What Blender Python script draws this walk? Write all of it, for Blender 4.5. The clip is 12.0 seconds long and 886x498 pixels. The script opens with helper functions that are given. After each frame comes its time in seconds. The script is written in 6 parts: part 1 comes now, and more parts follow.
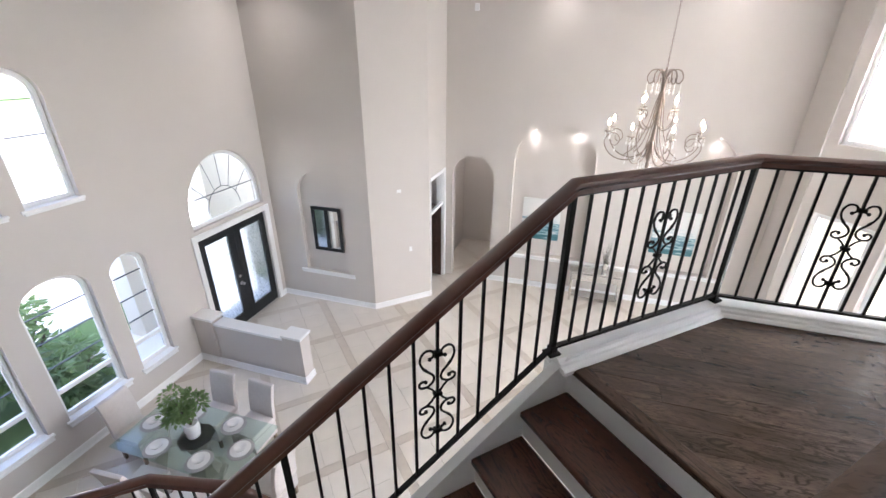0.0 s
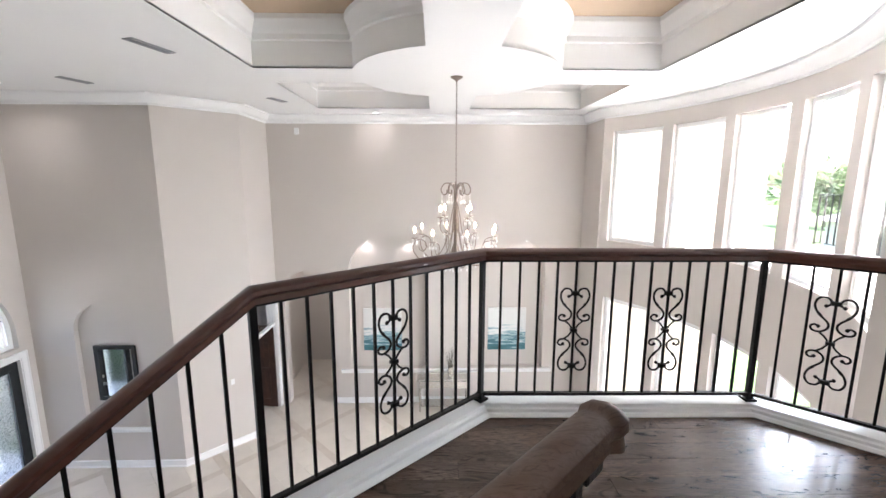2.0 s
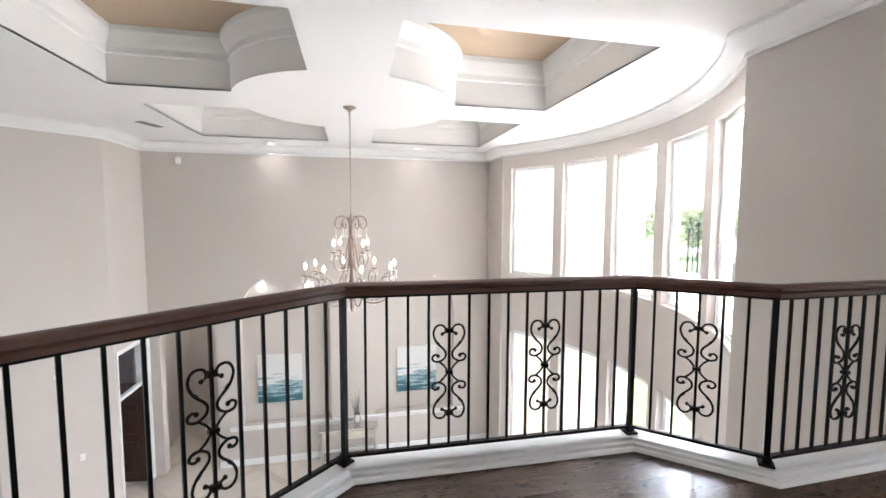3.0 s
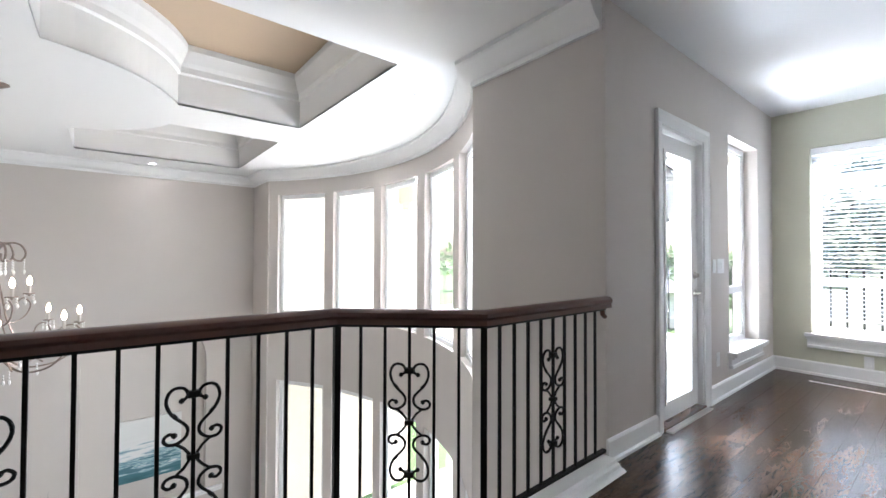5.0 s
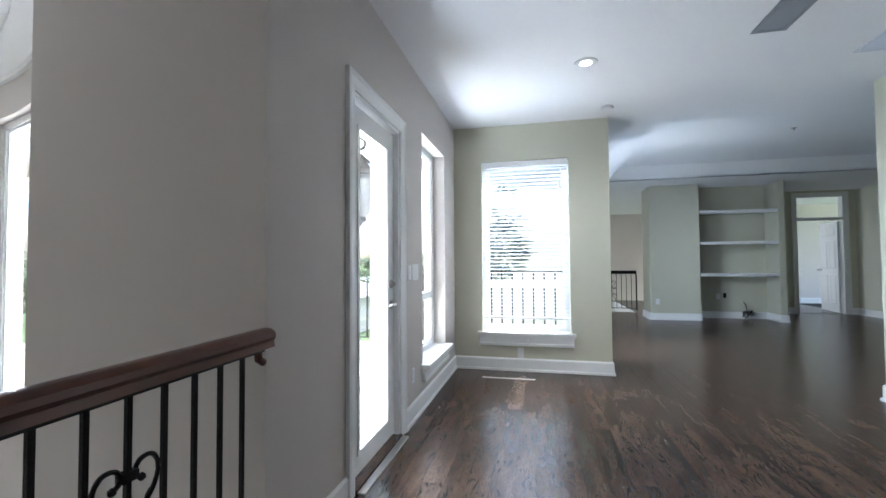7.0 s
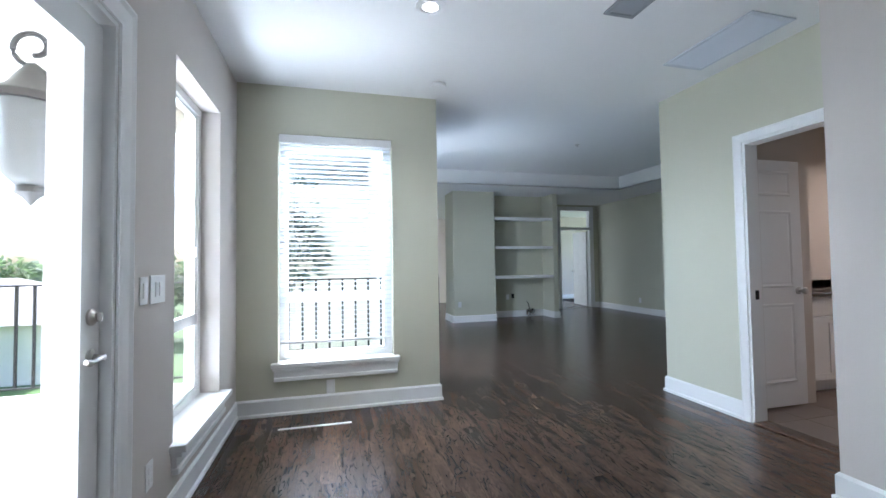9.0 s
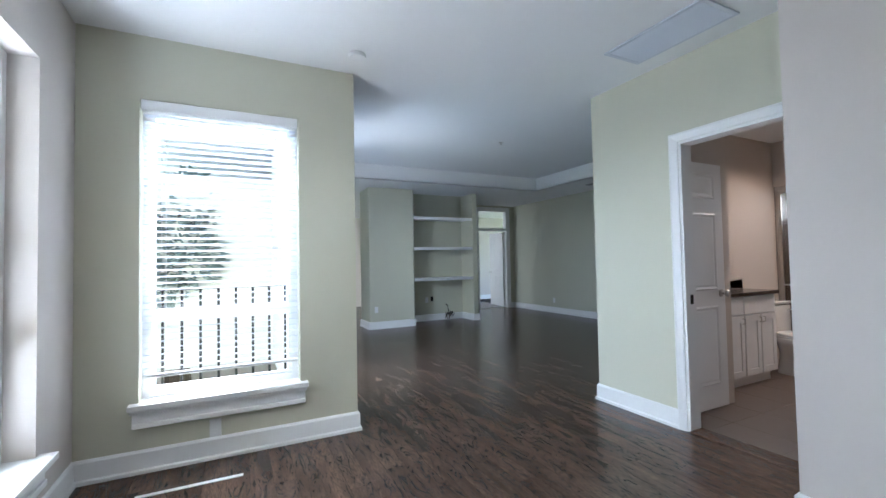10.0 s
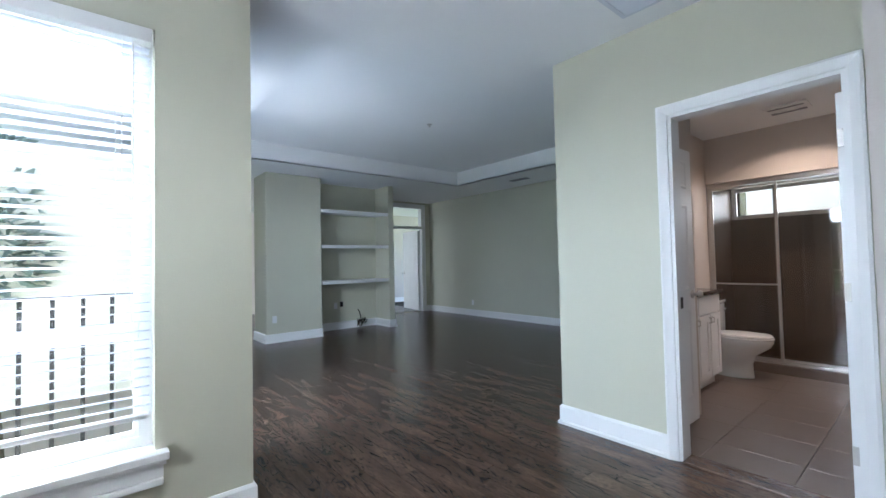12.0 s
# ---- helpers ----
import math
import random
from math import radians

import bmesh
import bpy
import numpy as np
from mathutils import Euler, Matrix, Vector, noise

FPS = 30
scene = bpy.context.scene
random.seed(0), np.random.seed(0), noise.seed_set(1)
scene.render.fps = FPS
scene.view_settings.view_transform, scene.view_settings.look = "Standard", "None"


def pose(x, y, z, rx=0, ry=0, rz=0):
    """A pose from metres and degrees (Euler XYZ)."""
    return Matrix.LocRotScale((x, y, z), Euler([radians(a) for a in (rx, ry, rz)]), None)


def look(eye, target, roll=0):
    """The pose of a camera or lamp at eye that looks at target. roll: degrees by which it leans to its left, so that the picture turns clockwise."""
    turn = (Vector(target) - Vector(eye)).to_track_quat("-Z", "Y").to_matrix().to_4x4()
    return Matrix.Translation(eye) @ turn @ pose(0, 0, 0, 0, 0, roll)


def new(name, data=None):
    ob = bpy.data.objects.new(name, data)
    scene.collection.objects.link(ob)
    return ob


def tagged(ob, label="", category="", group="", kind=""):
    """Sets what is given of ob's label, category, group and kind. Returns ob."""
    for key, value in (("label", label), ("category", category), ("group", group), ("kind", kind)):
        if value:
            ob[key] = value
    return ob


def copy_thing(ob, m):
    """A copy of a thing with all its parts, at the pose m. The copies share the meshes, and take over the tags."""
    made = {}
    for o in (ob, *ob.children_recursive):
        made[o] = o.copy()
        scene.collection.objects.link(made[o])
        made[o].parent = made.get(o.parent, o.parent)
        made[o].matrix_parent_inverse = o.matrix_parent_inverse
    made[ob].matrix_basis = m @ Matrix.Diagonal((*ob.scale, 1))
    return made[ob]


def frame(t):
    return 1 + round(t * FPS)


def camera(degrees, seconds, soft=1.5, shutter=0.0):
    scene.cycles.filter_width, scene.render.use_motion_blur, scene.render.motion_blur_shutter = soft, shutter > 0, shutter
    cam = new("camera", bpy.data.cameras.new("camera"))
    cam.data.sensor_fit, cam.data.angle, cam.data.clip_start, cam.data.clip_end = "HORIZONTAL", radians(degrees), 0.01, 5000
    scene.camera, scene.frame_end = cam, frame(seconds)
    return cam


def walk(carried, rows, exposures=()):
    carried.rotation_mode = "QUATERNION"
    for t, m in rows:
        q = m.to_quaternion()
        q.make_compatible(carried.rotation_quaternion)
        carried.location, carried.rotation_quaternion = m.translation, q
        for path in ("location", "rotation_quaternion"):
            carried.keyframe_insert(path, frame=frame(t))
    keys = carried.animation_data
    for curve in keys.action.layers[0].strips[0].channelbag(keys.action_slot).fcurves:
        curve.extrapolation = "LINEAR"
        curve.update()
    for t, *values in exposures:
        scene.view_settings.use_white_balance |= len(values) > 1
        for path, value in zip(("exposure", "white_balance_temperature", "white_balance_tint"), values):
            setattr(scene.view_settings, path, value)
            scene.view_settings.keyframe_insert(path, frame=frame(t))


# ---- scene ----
cam = camera(93.3, 12.0)
PATH = [
    (0, (-0.126, 0.051, 1.447), (-0.661, 1.787, 0.612), 0.3),
    (0.5, (0.01, 0.188, 1.436), (-0.385, 2.008, 0.706), 0.3),
    (1, (0.153, 0.27, 1.428), (-0.095, 2.164, 0.835), 0.3),
    (1.5, (0.36, 0.341, 1.4), (0.25, 2.288, 0.957), 0.2),
    (2, (0.568, 0.401, 1.358), (0.61, 2.374, 1.032), 0.1),
    (2.5, (0.733, 0.498, 1.32), (0.958, 2.472, 1.082), 0.2),
    (3, (0.896, 0.638, 1.299), (1.319, 2.587, 1.149), 0.2),
    (3.2, (0.96, 0.68, 1.279), (1.461, 2.613, 1.169), 0.3),
    (4.8, (1.595, 0.971, 1.214), (2.74, 2.61, 1.24), 0.2),
    (5, (1.676, 0.993, 1.207), (2.928, 2.552, 1.241), 0.2),
    (5.5, (1.864, 1.079, 1.191), (3.389, 2.371, 1.246), 0.0),
    (6, (2.118, 1.163, 1.197), (3.851, 2.16, 1.251), -0.2),
    (6.5, (2.371, 1.252, 1.21), (4.234, 1.976, 1.267), -0.3),
    (7, (2.634, 1.348, 1.207), (4.582, 1.799, 1.27), -0.4),
    (7.2, (2.719, 1.383, 1.21), (4.685, 1.743, 1.275), -0.5),
    (8.8, (3.568, 1.542, 1.217), (5.524, 1.133, 1.3), -1.1),
    (9, (3.652, 1.541, 1.226), (5.585, 1.035, 1.296), -0.8),
    (9.5, (3.901, 1.497, 1.218), (5.76, 0.761, 1.284), -0.9),
    (10, (4.174, 1.453, 1.265), (5.963, 0.561, 1.328), -1.1),
    (10.5, (4.448, 1.452, 1.294), (6.18, 0.454, 1.357), -1.0),
    (11, (4.697, 1.413, 1.283), (6.362, 0.305, 1.346), -1.0),
    (11.5, (4.914, 1.324, 1.263), (6.506, 0.115, 1.323), -1.1),
    (12, (5.074, 1.243, 1.242), (6.608, -0.039, 1.303), -1.2),
]
EXPOSURES = [(0, 3.5, 6120, 17), (3.0, 3.36, 6120, 16), (5.0, 2.9, 5850, 13), (6.0, 2.75, 5800, 11), (7.0, 2.5, 5650, 10), (9.0, 2.4, 5550, 10), (12.0, 2.52, 5560, 10)]
walk(cam, [(t, look(eye, target, roll)) for t, eye, target, roll in PATH], EXPOSURES)

# ---- world, sun and large lights ----
world = bpy.data.worlds.new("sky")
scene.world = world
world.use_nodes = True
wn = world.node_tree.nodes
sky = wn.new("ShaderNodeTexSky")
sky.sky_type, sky.sun_disc = "NISHITA", False
SUN_EL, SUN_AZ = radians(52), radians(103)
sky.sun_elevation, sky.sun_rotation = SUN_EL, SUN_AZ
world.node_tree.links.new(sky.outputs[0], wn["Background"].inputs[0])
wn["Background"].inputs[1].default_value = 0.14
sky.dust_density = 4.0
sun = new("sun", bpy.data.lights.new("sun", "SUN"))
sun.data.energy, sun.data.angle, sun.data.color = 3.2, radians(0.6), (1.0, 0.95, 0.88)
sun.matrix_world = look((math.sin(SUN_AZ) * math.cos(SUN_EL) * 30, math.cos(SUN_AZ) * math.cos(SUN_EL) * 30, 30 * math.sin(SUN_EL)), (0, 0, 0))


def window_light(eye, target, width, height, watts, color=(0.93, 0.97, 1.0), spread=180):
    """An area lamp that stands in for daylight at one place."""
    lamp = new("window_light", bpy.data.lights.new("window_light", "AREA"))
    lamp.data.shape, lamp.data.size, lamp.data.size_y = "RECTANGLE", width, height
    lamp.data.energy, lamp.data.color, lamp.data.spread = watts, color, radians(spread)
    lamp.matrix_world = look(eye, target)
    return lamp


def lamp_light(eye, target, watts, size=0.14, color=(1.0, 0.94, 0.86), spread=140):
    lamp = new("disk_lamp", bpy.data.lights.new("disk_lamp", "AREA"))
    lamp.data.shape, lamp.data.size = "DISK", size
    lamp.data.energy, lamp.data.color, lamp.data.spread = watts, color, radians(spread)
    lamp.matrix_world = look(eye, target)
    return lamp


# ---- fixed numbers of the plan ----
G = -4.0            # ground floor
CEIL = 2.75         # ceiling of both the hall and the great room
BAY_C, BAY_R = (0.88, 6.2), 4.14
CH = (0.88, 6.43)   # chandelier
XF, XB, YF = -6.6, 3.96, 9.9
YH, XG, YG = 2.31, 7.37, 0.615
YB, XBC, YFG, XFG = -1.5, 6.975, -0.94, 5.235


BAY_SPANS = [(25.2, 39.0), (9.0, 22.5), (-7.0, 6.5), (-23.5, -10.2), (-40.0, -26.6)]
BAYW = [(math.radians(a), math.radians(b)) for a, b in BAY_SPANS]
DAY_LOW, DAY_BAY, DAY_DOOR, DAY_BATH, LAMP_W = 5.5, 1.6, 1.2, 5, 0.55
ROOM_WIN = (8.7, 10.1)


# ---- large lights: lamps for daylight at openings, added fill, and the lamps of the place ----
for a, b in BAYW:
    mid = (a + b) / 2
    c, s = math.cos(mid), math.sin(mid)
    # daylight below the terrace, at the ground floor openings
    r = BAY_R + 0.25
    window_light((BAY_C[0] + r * c, BAY_C[1] + r * s, -2.5), (BAY_C[0], BAY_C[1], -2.6), 1.06, 3.2, DAY_LOW)
for mid in (math.radians(32.1), math.radians(15.75)):
    c, s = math.cos(mid), math.sin(mid)
    window_light((BAY_C[0] + (BAY_R + 0.5) * c, BAY_C[1] + (BAY_R + 0.5) * s, 1.22), (BAY_C[0], BAY_C[1], 1.0), 0.9, 2.1, DAY_BAY)
window_light((XF - 0.5, 6.45, G + 1.2), (XF + 3, 6.45, G + 1.2), 1.6, 1.9, DAY_DOOR)
window_light((5.92, -5.3, 1.96), (5.92, -3.4, 1.6), 1.8, 0.52, DAY_BATH)
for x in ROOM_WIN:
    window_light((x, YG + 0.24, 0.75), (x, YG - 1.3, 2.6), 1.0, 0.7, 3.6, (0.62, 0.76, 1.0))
# lamps added in the open air outside, as daylight for hall and bay
window_light((8.5, 1.5, 3.4), (7.2, 1.5, 0.9), 1.4, 1.0, 50, (0.86, 0.94, 1.0))
window_light((9.0, 6.2, 2.45), (5.0, 6.2, 1.2), 6.0, 1.0, 32)
window_light((6.3, 5.4, 2.7), (5.7, 2.3, 1.2), 2.6, 1.3, 150, (0.86, 0.94, 1.0))
# lamps added facing up, in place of light bounced off the terrace paving
window_light((5.75, 3.3, 0.03), (5.75, 1.5, 2.3), 2.6, 0.9, 30, (0.86, 0.93, 1.0))
window_light((8.0, 1.5, 0.15), (6.7, 1.4, 2.7), 1.1, 0.7, 7, (0.86, 0.93, 1.0))
# lamp added behind an unseen opening, to brighten the far door
window_light((14.9, -3.1, 1.2), (14.7, -6, 1.0), 1.2, 1.8, 4)
window_light((17.9, 0.85, 0.5), (14, 0.85, 0.5), 1.1, 3.2, 2.5)
# lamp added behind an unseen opening at the far room's end
window_light((15.0, -8.45, 1.3), (15.0, -5, 1.0), 1.2, 1.6, 4)
DOWN = [(-5.8, 6.93), (-0.67, 9.58), (2.25, 9.54), (4.36, 6.28), (3.92, 4.33), (6.01, 0.98), (-3.6, 3.4)]
for x, y in DOWN:
    lamp_light((x, y, CEIL - 0.012), (x, y, 0), 0.22 if y > 9 else 1.1 if x > 5 else LAMP_W)
# warm lamp added below the unlit fan, for the bathroom's unseen source
lamp_light((5.95, -3.65, 2.565), (5.95, -3.65, 0), 3.0, 0.14, (1.0, 0.74, 0.56))
# unseen lamp added to brighten the arched passage; it has no fixture
lamp_light((-2.5, 11.3, -0.215), (-2.5, 11.3, -3), 1.0)

# ---- materials ----
def material(name, color, rough=0.6, metal=0.0, vary=0.06, scale=6.0, bump=0.0, bump_scale=60.0, coat=0.0, spec=0.5, emit=None, power=0.0):
    m = bpy.data.materials.new(name)
    m.use_nodes = True
    n, l = m.node_tree.nodes, m.node_tree.links
    b = n["Principled BSDF"]
    b.inputs["Roughness"].default_value, b.inputs["Metallic"].default_value = rough, metal
    b.inputs["Coat Weight"].default_value = coat
    b.inputs["Specular IOR Level"].default_value = spec
    co = n.new("ShaderNodeTexCoord")
    big = n.new("ShaderNodeTexNoise")
    big.inputs["Scale"].default_value, big.inputs["Detail"].default_value = scale, 5
    l.new(co.outputs["Object"], big.inputs["Vector"])
    ramp = n.new("ShaderNodeMix")
    ramp.data_type = "RGBA"
    c = Vector(color)
    ramp.inputs["A"].default_value = (*(c * (1 - vary)), 1)
    ramp.inputs["B"].default_value = (*[min(1, v * (1 + vary)) for v in c], 1)
    l.new(big.outputs["Fac"], ramp.inputs["Factor"])
    l.new(ramp.outputs["Result"], b.inputs["Base Color"])
    if bump:
        fine = n.new("ShaderNodeTexNoise")
        fine.inputs["Scale"].default_value, fine.inputs["Detail"].default_value = bump_scale, 6
        l.new(co.outputs["Object"], fine.inputs["Vector"])
        bp = n.new("ShaderNodeBump")
        bp.inputs["Strength"].default_value, bp.inputs["Distance"].default_value = bump, 0.01
        l.new(fine.outputs["Fac"], bp.inputs["Height"])
        l.new(bp.outputs["Normal"], b.inputs["Normal"])
    if emit:
        b.inputs["Emission Color"].default_value = (*emit, 1)
        b.inputs["Emission Strength"].default_value = power
    return m


def wood(name, dark, mid, light, rough=0.3, axis="X", per_piece=True, stretch=5.0, scale=1.0, coat=0.0, marks=1.0, spec=0.5):
    """Stained oak: broad tone, fine streaks and dark squiggled grain along one axis, with a tone of its own for each board."""
    m = bpy.data.materials.new(name)
    m.use_nodes = True
    n, l = m.node_tree.nodes, m.node_tree.links
    b = n["Principled BSDF"]
    co, mp, info, geo = (n.new("ShaderNode" + k) for k in ("TexCoord", "Mapping", "ObjectInfo", "NewGeometry"))
    l.new(co.outputs["Object"], mp.inputs["Vector"])
    s = [stretch, stretch, stretch]
    s["XYZ".index(axis)] = 1.0
    mp.inputs["Scale"].default_value = s
    both = n.new("ShaderNodeMath")
    both.operation = "ADD"
    l.new(info.outputs["Random"], both.inputs[0])
    l.new(geo.outputs["Random Per Island"], both.inputs[1])
    comb, shift = n.new("ShaderNodeCombineXYZ"), n.new("ShaderNodeVectorMath")
    for i in range(3):
        l.new(both.outputs[0], comb.inputs[i])
    shift.operation = "MULTIPLY_ADD"
    l.new(comb.outputs[0], shift.inputs[0])
    shift.inputs[1].default_value = (37.0, 53.0, 29.0) if per_piece else (0, 0, 0)
    l.new(mp.outputs[0], shift.inputs[2])

    def noisy(sc, detail, distort, rough_=0.5):
        t = n.new("ShaderNodeTexNoise")
        t.inputs["Scale"].default_value, t.inputs["Detail"].default_value = sc * scale, detail
        t.inputs["Distortion"].default_value, t.inputs["Roughness"].default_value = distort, rough_
        l.new(shift.outputs[0], t.inputs["Vector"])
        return t.outputs["Fac"]

    def ramped(v, lo, hi):
        r = n.new("ShaderNodeMapRange")
        r.interpolation_type = "SMOOTHSTEP"
        r.inputs["From Min"].default_value, r.inputs["From Max"].default_value = lo, hi
        l.new(v, r.inputs["Value"])
        return r.outputs[0]

    def mixed(fac, a_, b_):
        k = n.new("ShaderNodeMix")
        k.data_type = "RGBA"
        l.new(fac, k.inputs["Factor"])
        for key, val in (("A", a_), ("B", b_)):
            if isinstance(val, tuple):
                k.inputs[key].default_value = (*val, 1)
            else:
                l.new(val, k.inputs[key])
        return k.outputs["Result"]
    broad = mixed(ramped(noisy(1.3, 3, 0.6), 0.3, 0.7), mid, light)
    fine = mixed(ramped(noisy(16, 5, 0.4, 0.65), 0.38, 0.72), broad, mid)
    rings = n.new("ShaderNodeMath")
    rings.operation = "PINGPONG"
    gain = n.new("ShaderNodeMath")
    gain.operation = "MULTIPLY"
    gain.inputs[1].default_value = 9.0
    l.new(noisy(1.1, 2, 1.4), gain.inputs[0])
    l.new(gain.outputs[0], rings.inputs[0])
    rings.inputs[1].default_value = 0.5
    line = ramped(rings.outputs[0], 0.24, 0.03)
    patch = ramped(noisy(2.0, 4, 0.8), 0.42, 0.56)
    squig = ramped(noisy(5, 5, 2.4, 0.6), 0.575, 0.66)
    lp = n.new("ShaderNodeMath")
    lp.operation = "MULTIPLY"
    l.new(line, lp.inputs[0])
    l.new(patch, lp.inputs[1])
    mx = n.new("ShaderNodeMath")
    mx.operation = "MAXIMUM"
    l.new(lp.outputs[0], mx.inputs[0])
    l.new(squig, mx.inputs[1])
    mk = n.new("ShaderNodeMath")
    mk.operation = "MULTIPLY"
    l.new(mx.outputs[0], mk.inputs[0])
    mk.inputs[1].default_value = 0.8 * marks
    col = mixed(mk.outputs[0], fine, dark)
    tone, tv = n.new("ShaderNodeHueSaturation"), n.new("ShaderNodeMapRange")
    tv.inputs["From Max"].default_value = 2.0
    tv.inputs["To Min"].default_value, tv.inputs["To Max"].default_value = (0.6, 1.4) if per_piece else (1, 1)
    l.new(both.outputs[0], tv.inputs["Value"])
    l.new(tv.outputs[0], tone.inputs["Value"])
    l.new(col, tone.inputs["Color"])
    l.new(tone.outputs["Color"], b.inputs["Base Color"])
    b.inputs["Roughness"].default_value, b.inputs["Specular IOR Level"].default_value = rough, spec
    b.inputs["Coat Weight"].default_value, b.inputs["Coat Roughness"].default_value = coat, 0.12
    return m


def glass_material(name, tint=(1, 1, 1), gloss=0.9):
    m = bpy.data.materials.new(name)
    m.use_nodes = True
    n, l = m.node_tree.nodes, m.node_tree.links
    n.remove(n["Principled BSDF"])
    clear, shine, mix, lw = (n.new("ShaderNode" + k) for k in ("BsdfTransparent", "BsdfGlossy", "MixShader", "LayerWeight"))
    clear.inputs[0].default_value = (*tint, 1)
    shine.inputs["Roughness"].default_value = 0.01
    lw.inputs["Blend"].default_value = 0.5
    p5, scaled = n.new("ShaderNodeMath"), n.new("ShaderNodeMath")
    p5.operation, scaled.operation = "POWER", "MULTIPLY_ADD"
    p5.inputs[1].default_value = 5.0
    l.new(lw.outputs["Facing"], p5.inputs[0])
    l.new(p5.outputs[0], scaled.inputs[0])
    scaled.inputs[1].default_value, scaled.inputs[2].default_value = 0.9 * gloss, 0.035 * gloss
    l.new(scaled.outputs[0], mix.inputs[0])
    l.new(clear.outputs[0], mix.inputs[1])
    l.new(shine.outputs[0], mix.inputs[2])
    l.new(mix.outputs[0], n["Material Output"].inputs[0])
    return m


CREAM = material("cream_wall_paint", (0.60, 0.555, 0.515), 0.75, vary=0.025, scale=1.5, bump=0.12, bump_scale=140)
GREEN = material("sage_wall_paint", (0.58, 0.57, 0.455), 0.7, vary=0.03, scale=1.2, bump=0.12, bump_scale=140)
BATHP = material("taupe_wall_paint", (0.58, 0.52, 0.46), 0.7, vary=0.03, scale=1.2, bump=0.1, bump_scale=140)
WHITE = material("white_ceiling_paint", (0.83, 0.83, 0.82), 0.8, vary=0.015, scale=1.0, bump=0.1, bump_scale=120)
TRIM = material("white_gloss_trim", (0.84, 0.84, 0.83), 0.32, vary=0.02, scale=4, bump=0.03, bump_scale=30)
TAN = material("tan_coffer_paint", (0.52, 0.40, 0.28), 0.75, vary=0.04, scale=2, bump=0.1, bump_scale=120)
BOARD = wood("dark_stained_oak_board", (0.014, 0.008, 0.006), (0.064, 0.038, 0.026), (0.145, 0.092, 0.063), 0.24, "X", stretch=5.0, scale=1.7, marks=0.85, spec=0.34)
NOSE = wood("oak_stair_nosing", (0.012, 0.007, 0.005), (0.065, 0.036, 0.024), (0.135, 0.08, 0.053), 0.24, "Y", per_piece=False, stretch=6.0, scale=1.5, spec=0.3)
TREAD = wood("red_brown_oak_tread", (0.02, 0.008, 0.006), (0.075, 0.028, 0.017), (0.13, 0.052, 0.032), 0.25, "Y", stretch=4.5, scale=1.8)
RAILW = wood("dark_mahogany_rail", (0.07, 0.024, 0.015), (0.094, 0.033, 0.021), (0.108, 0.040, 0.026), 0.28, "X", per_piece=False, stretch=1.5, scale=1.5, coat=0.35, marks=0.0)
RAILP = wood("mid_brown_rail", (0.04, 0.022, 0.014), (0.115, 0.068, 0.045), (0.165, 0.105, 0.074), 0.5, "X", per_piece=False, stretch=4, scale=3.5, marks=0.55, spec=0.2)
IRON = material("black_wrought_iron", (0.012, 0.011, 0.010), 0.42, 0.6, vary=0.3, scale=30, bump=0.2, bump_scale=200)
TILE = material("cream_travertine_tile", (0.66, 0.61, 0.54), 0.22, vary=0.1, scale=2.5, bump=0.03, bump_scale=40)
TILEB = material("brown_stone_band", (0.50, 0.44, 0.37), 0.28, vary=0.15, scale=5, bump=0.04, bump_scale=40)
BGROUT = material("grey_bath_grout", (0.13, 0.10, 0.085), 0.85, vary=0.1)
GROUT = material("tile_grout", (0.48, 0.44, 0.38), 0.85, vary=0.1)
BATHT = material("grey_beige_bath_tile", (0.15, 0.117, 0.097), 0.3, vary=0.14, scale=4, bump=0.03)
SHOWT = material("brown_shower_tile", (0.16, 0.13, 0.105), 0.35, vary=0.2, scale=6, bump=0.04)
BLACK = material("black_door_paint", (0.012, 0.014, 0.015), 0.35, vary=0.2, scale=8, bump=0.04)
GLASS = glass_material("window_glass")
SHOWG = glass_material("smoked_shower_glass", (0.72, 0.68, 0.64), 1.0)
TABLEG = glass_material("green_table_glass", (0.84, 0.93, 0.91), 1.0)
MIRROR = material("mirror_silver", (0.82, 0.85, 0.84), 0.01, 1.0, vary=0.0)
STEEL = material("brushed_nickel", (0.55, 0.53, 0.50), 0.28, 1.0, vary=0.06, scale=40)
BRASSY = material("antique_silver_gold", (0.30, 0.245, 0.21), 0.34, 0.9, vary=0.3, scale=30)
CRYSTAL = material("cut_crystal", (0.9, 0.88, 0.86), 0.05, 0.0, vary=0.05, spec=1.0)
BULB = material("lit_candle_bulb", (1, 0.9, 0.75), 0.3, emit=(1.0, 0.78, 0.5), power=4.0)
LENS = material("lit_downlight_lens", (0.9, 0.9, 0.88), 0.4, emit=(1.0, 0.95, 0.88), power=2.0)
PORC = material("white_porcelain", (0.82, 0.81, 0.78), 0.12, vary=0.02, coat=0.5)
GRANITE = material("dark_speckled_granite", (0.07, 0.055, 0.045), 0.15, vary=0.9, scale=90)
PLASTIC = material("white_plastic", (0.8, 0.8, 0.79), 0.4, vary=0.02)
VENTW = material("pale_blue_grey_louvre", (0.62, 0.65, 0.70), 0.45, vary=0.03)
UNDER = material("dark_floor_underlay", (0.012, 0.008, 0.006), 0.9, vary=0.2)
GREY = material("grey_vent_louvre", (0.26, 0.27, 0.28), 0.5, vary=0.06)
FABRIC = material("pale_linen_fabric", (0.62, 0.57, 0.54), 0.9, vary=0.08, scale=20, bump=0.35, bump_scale=300)
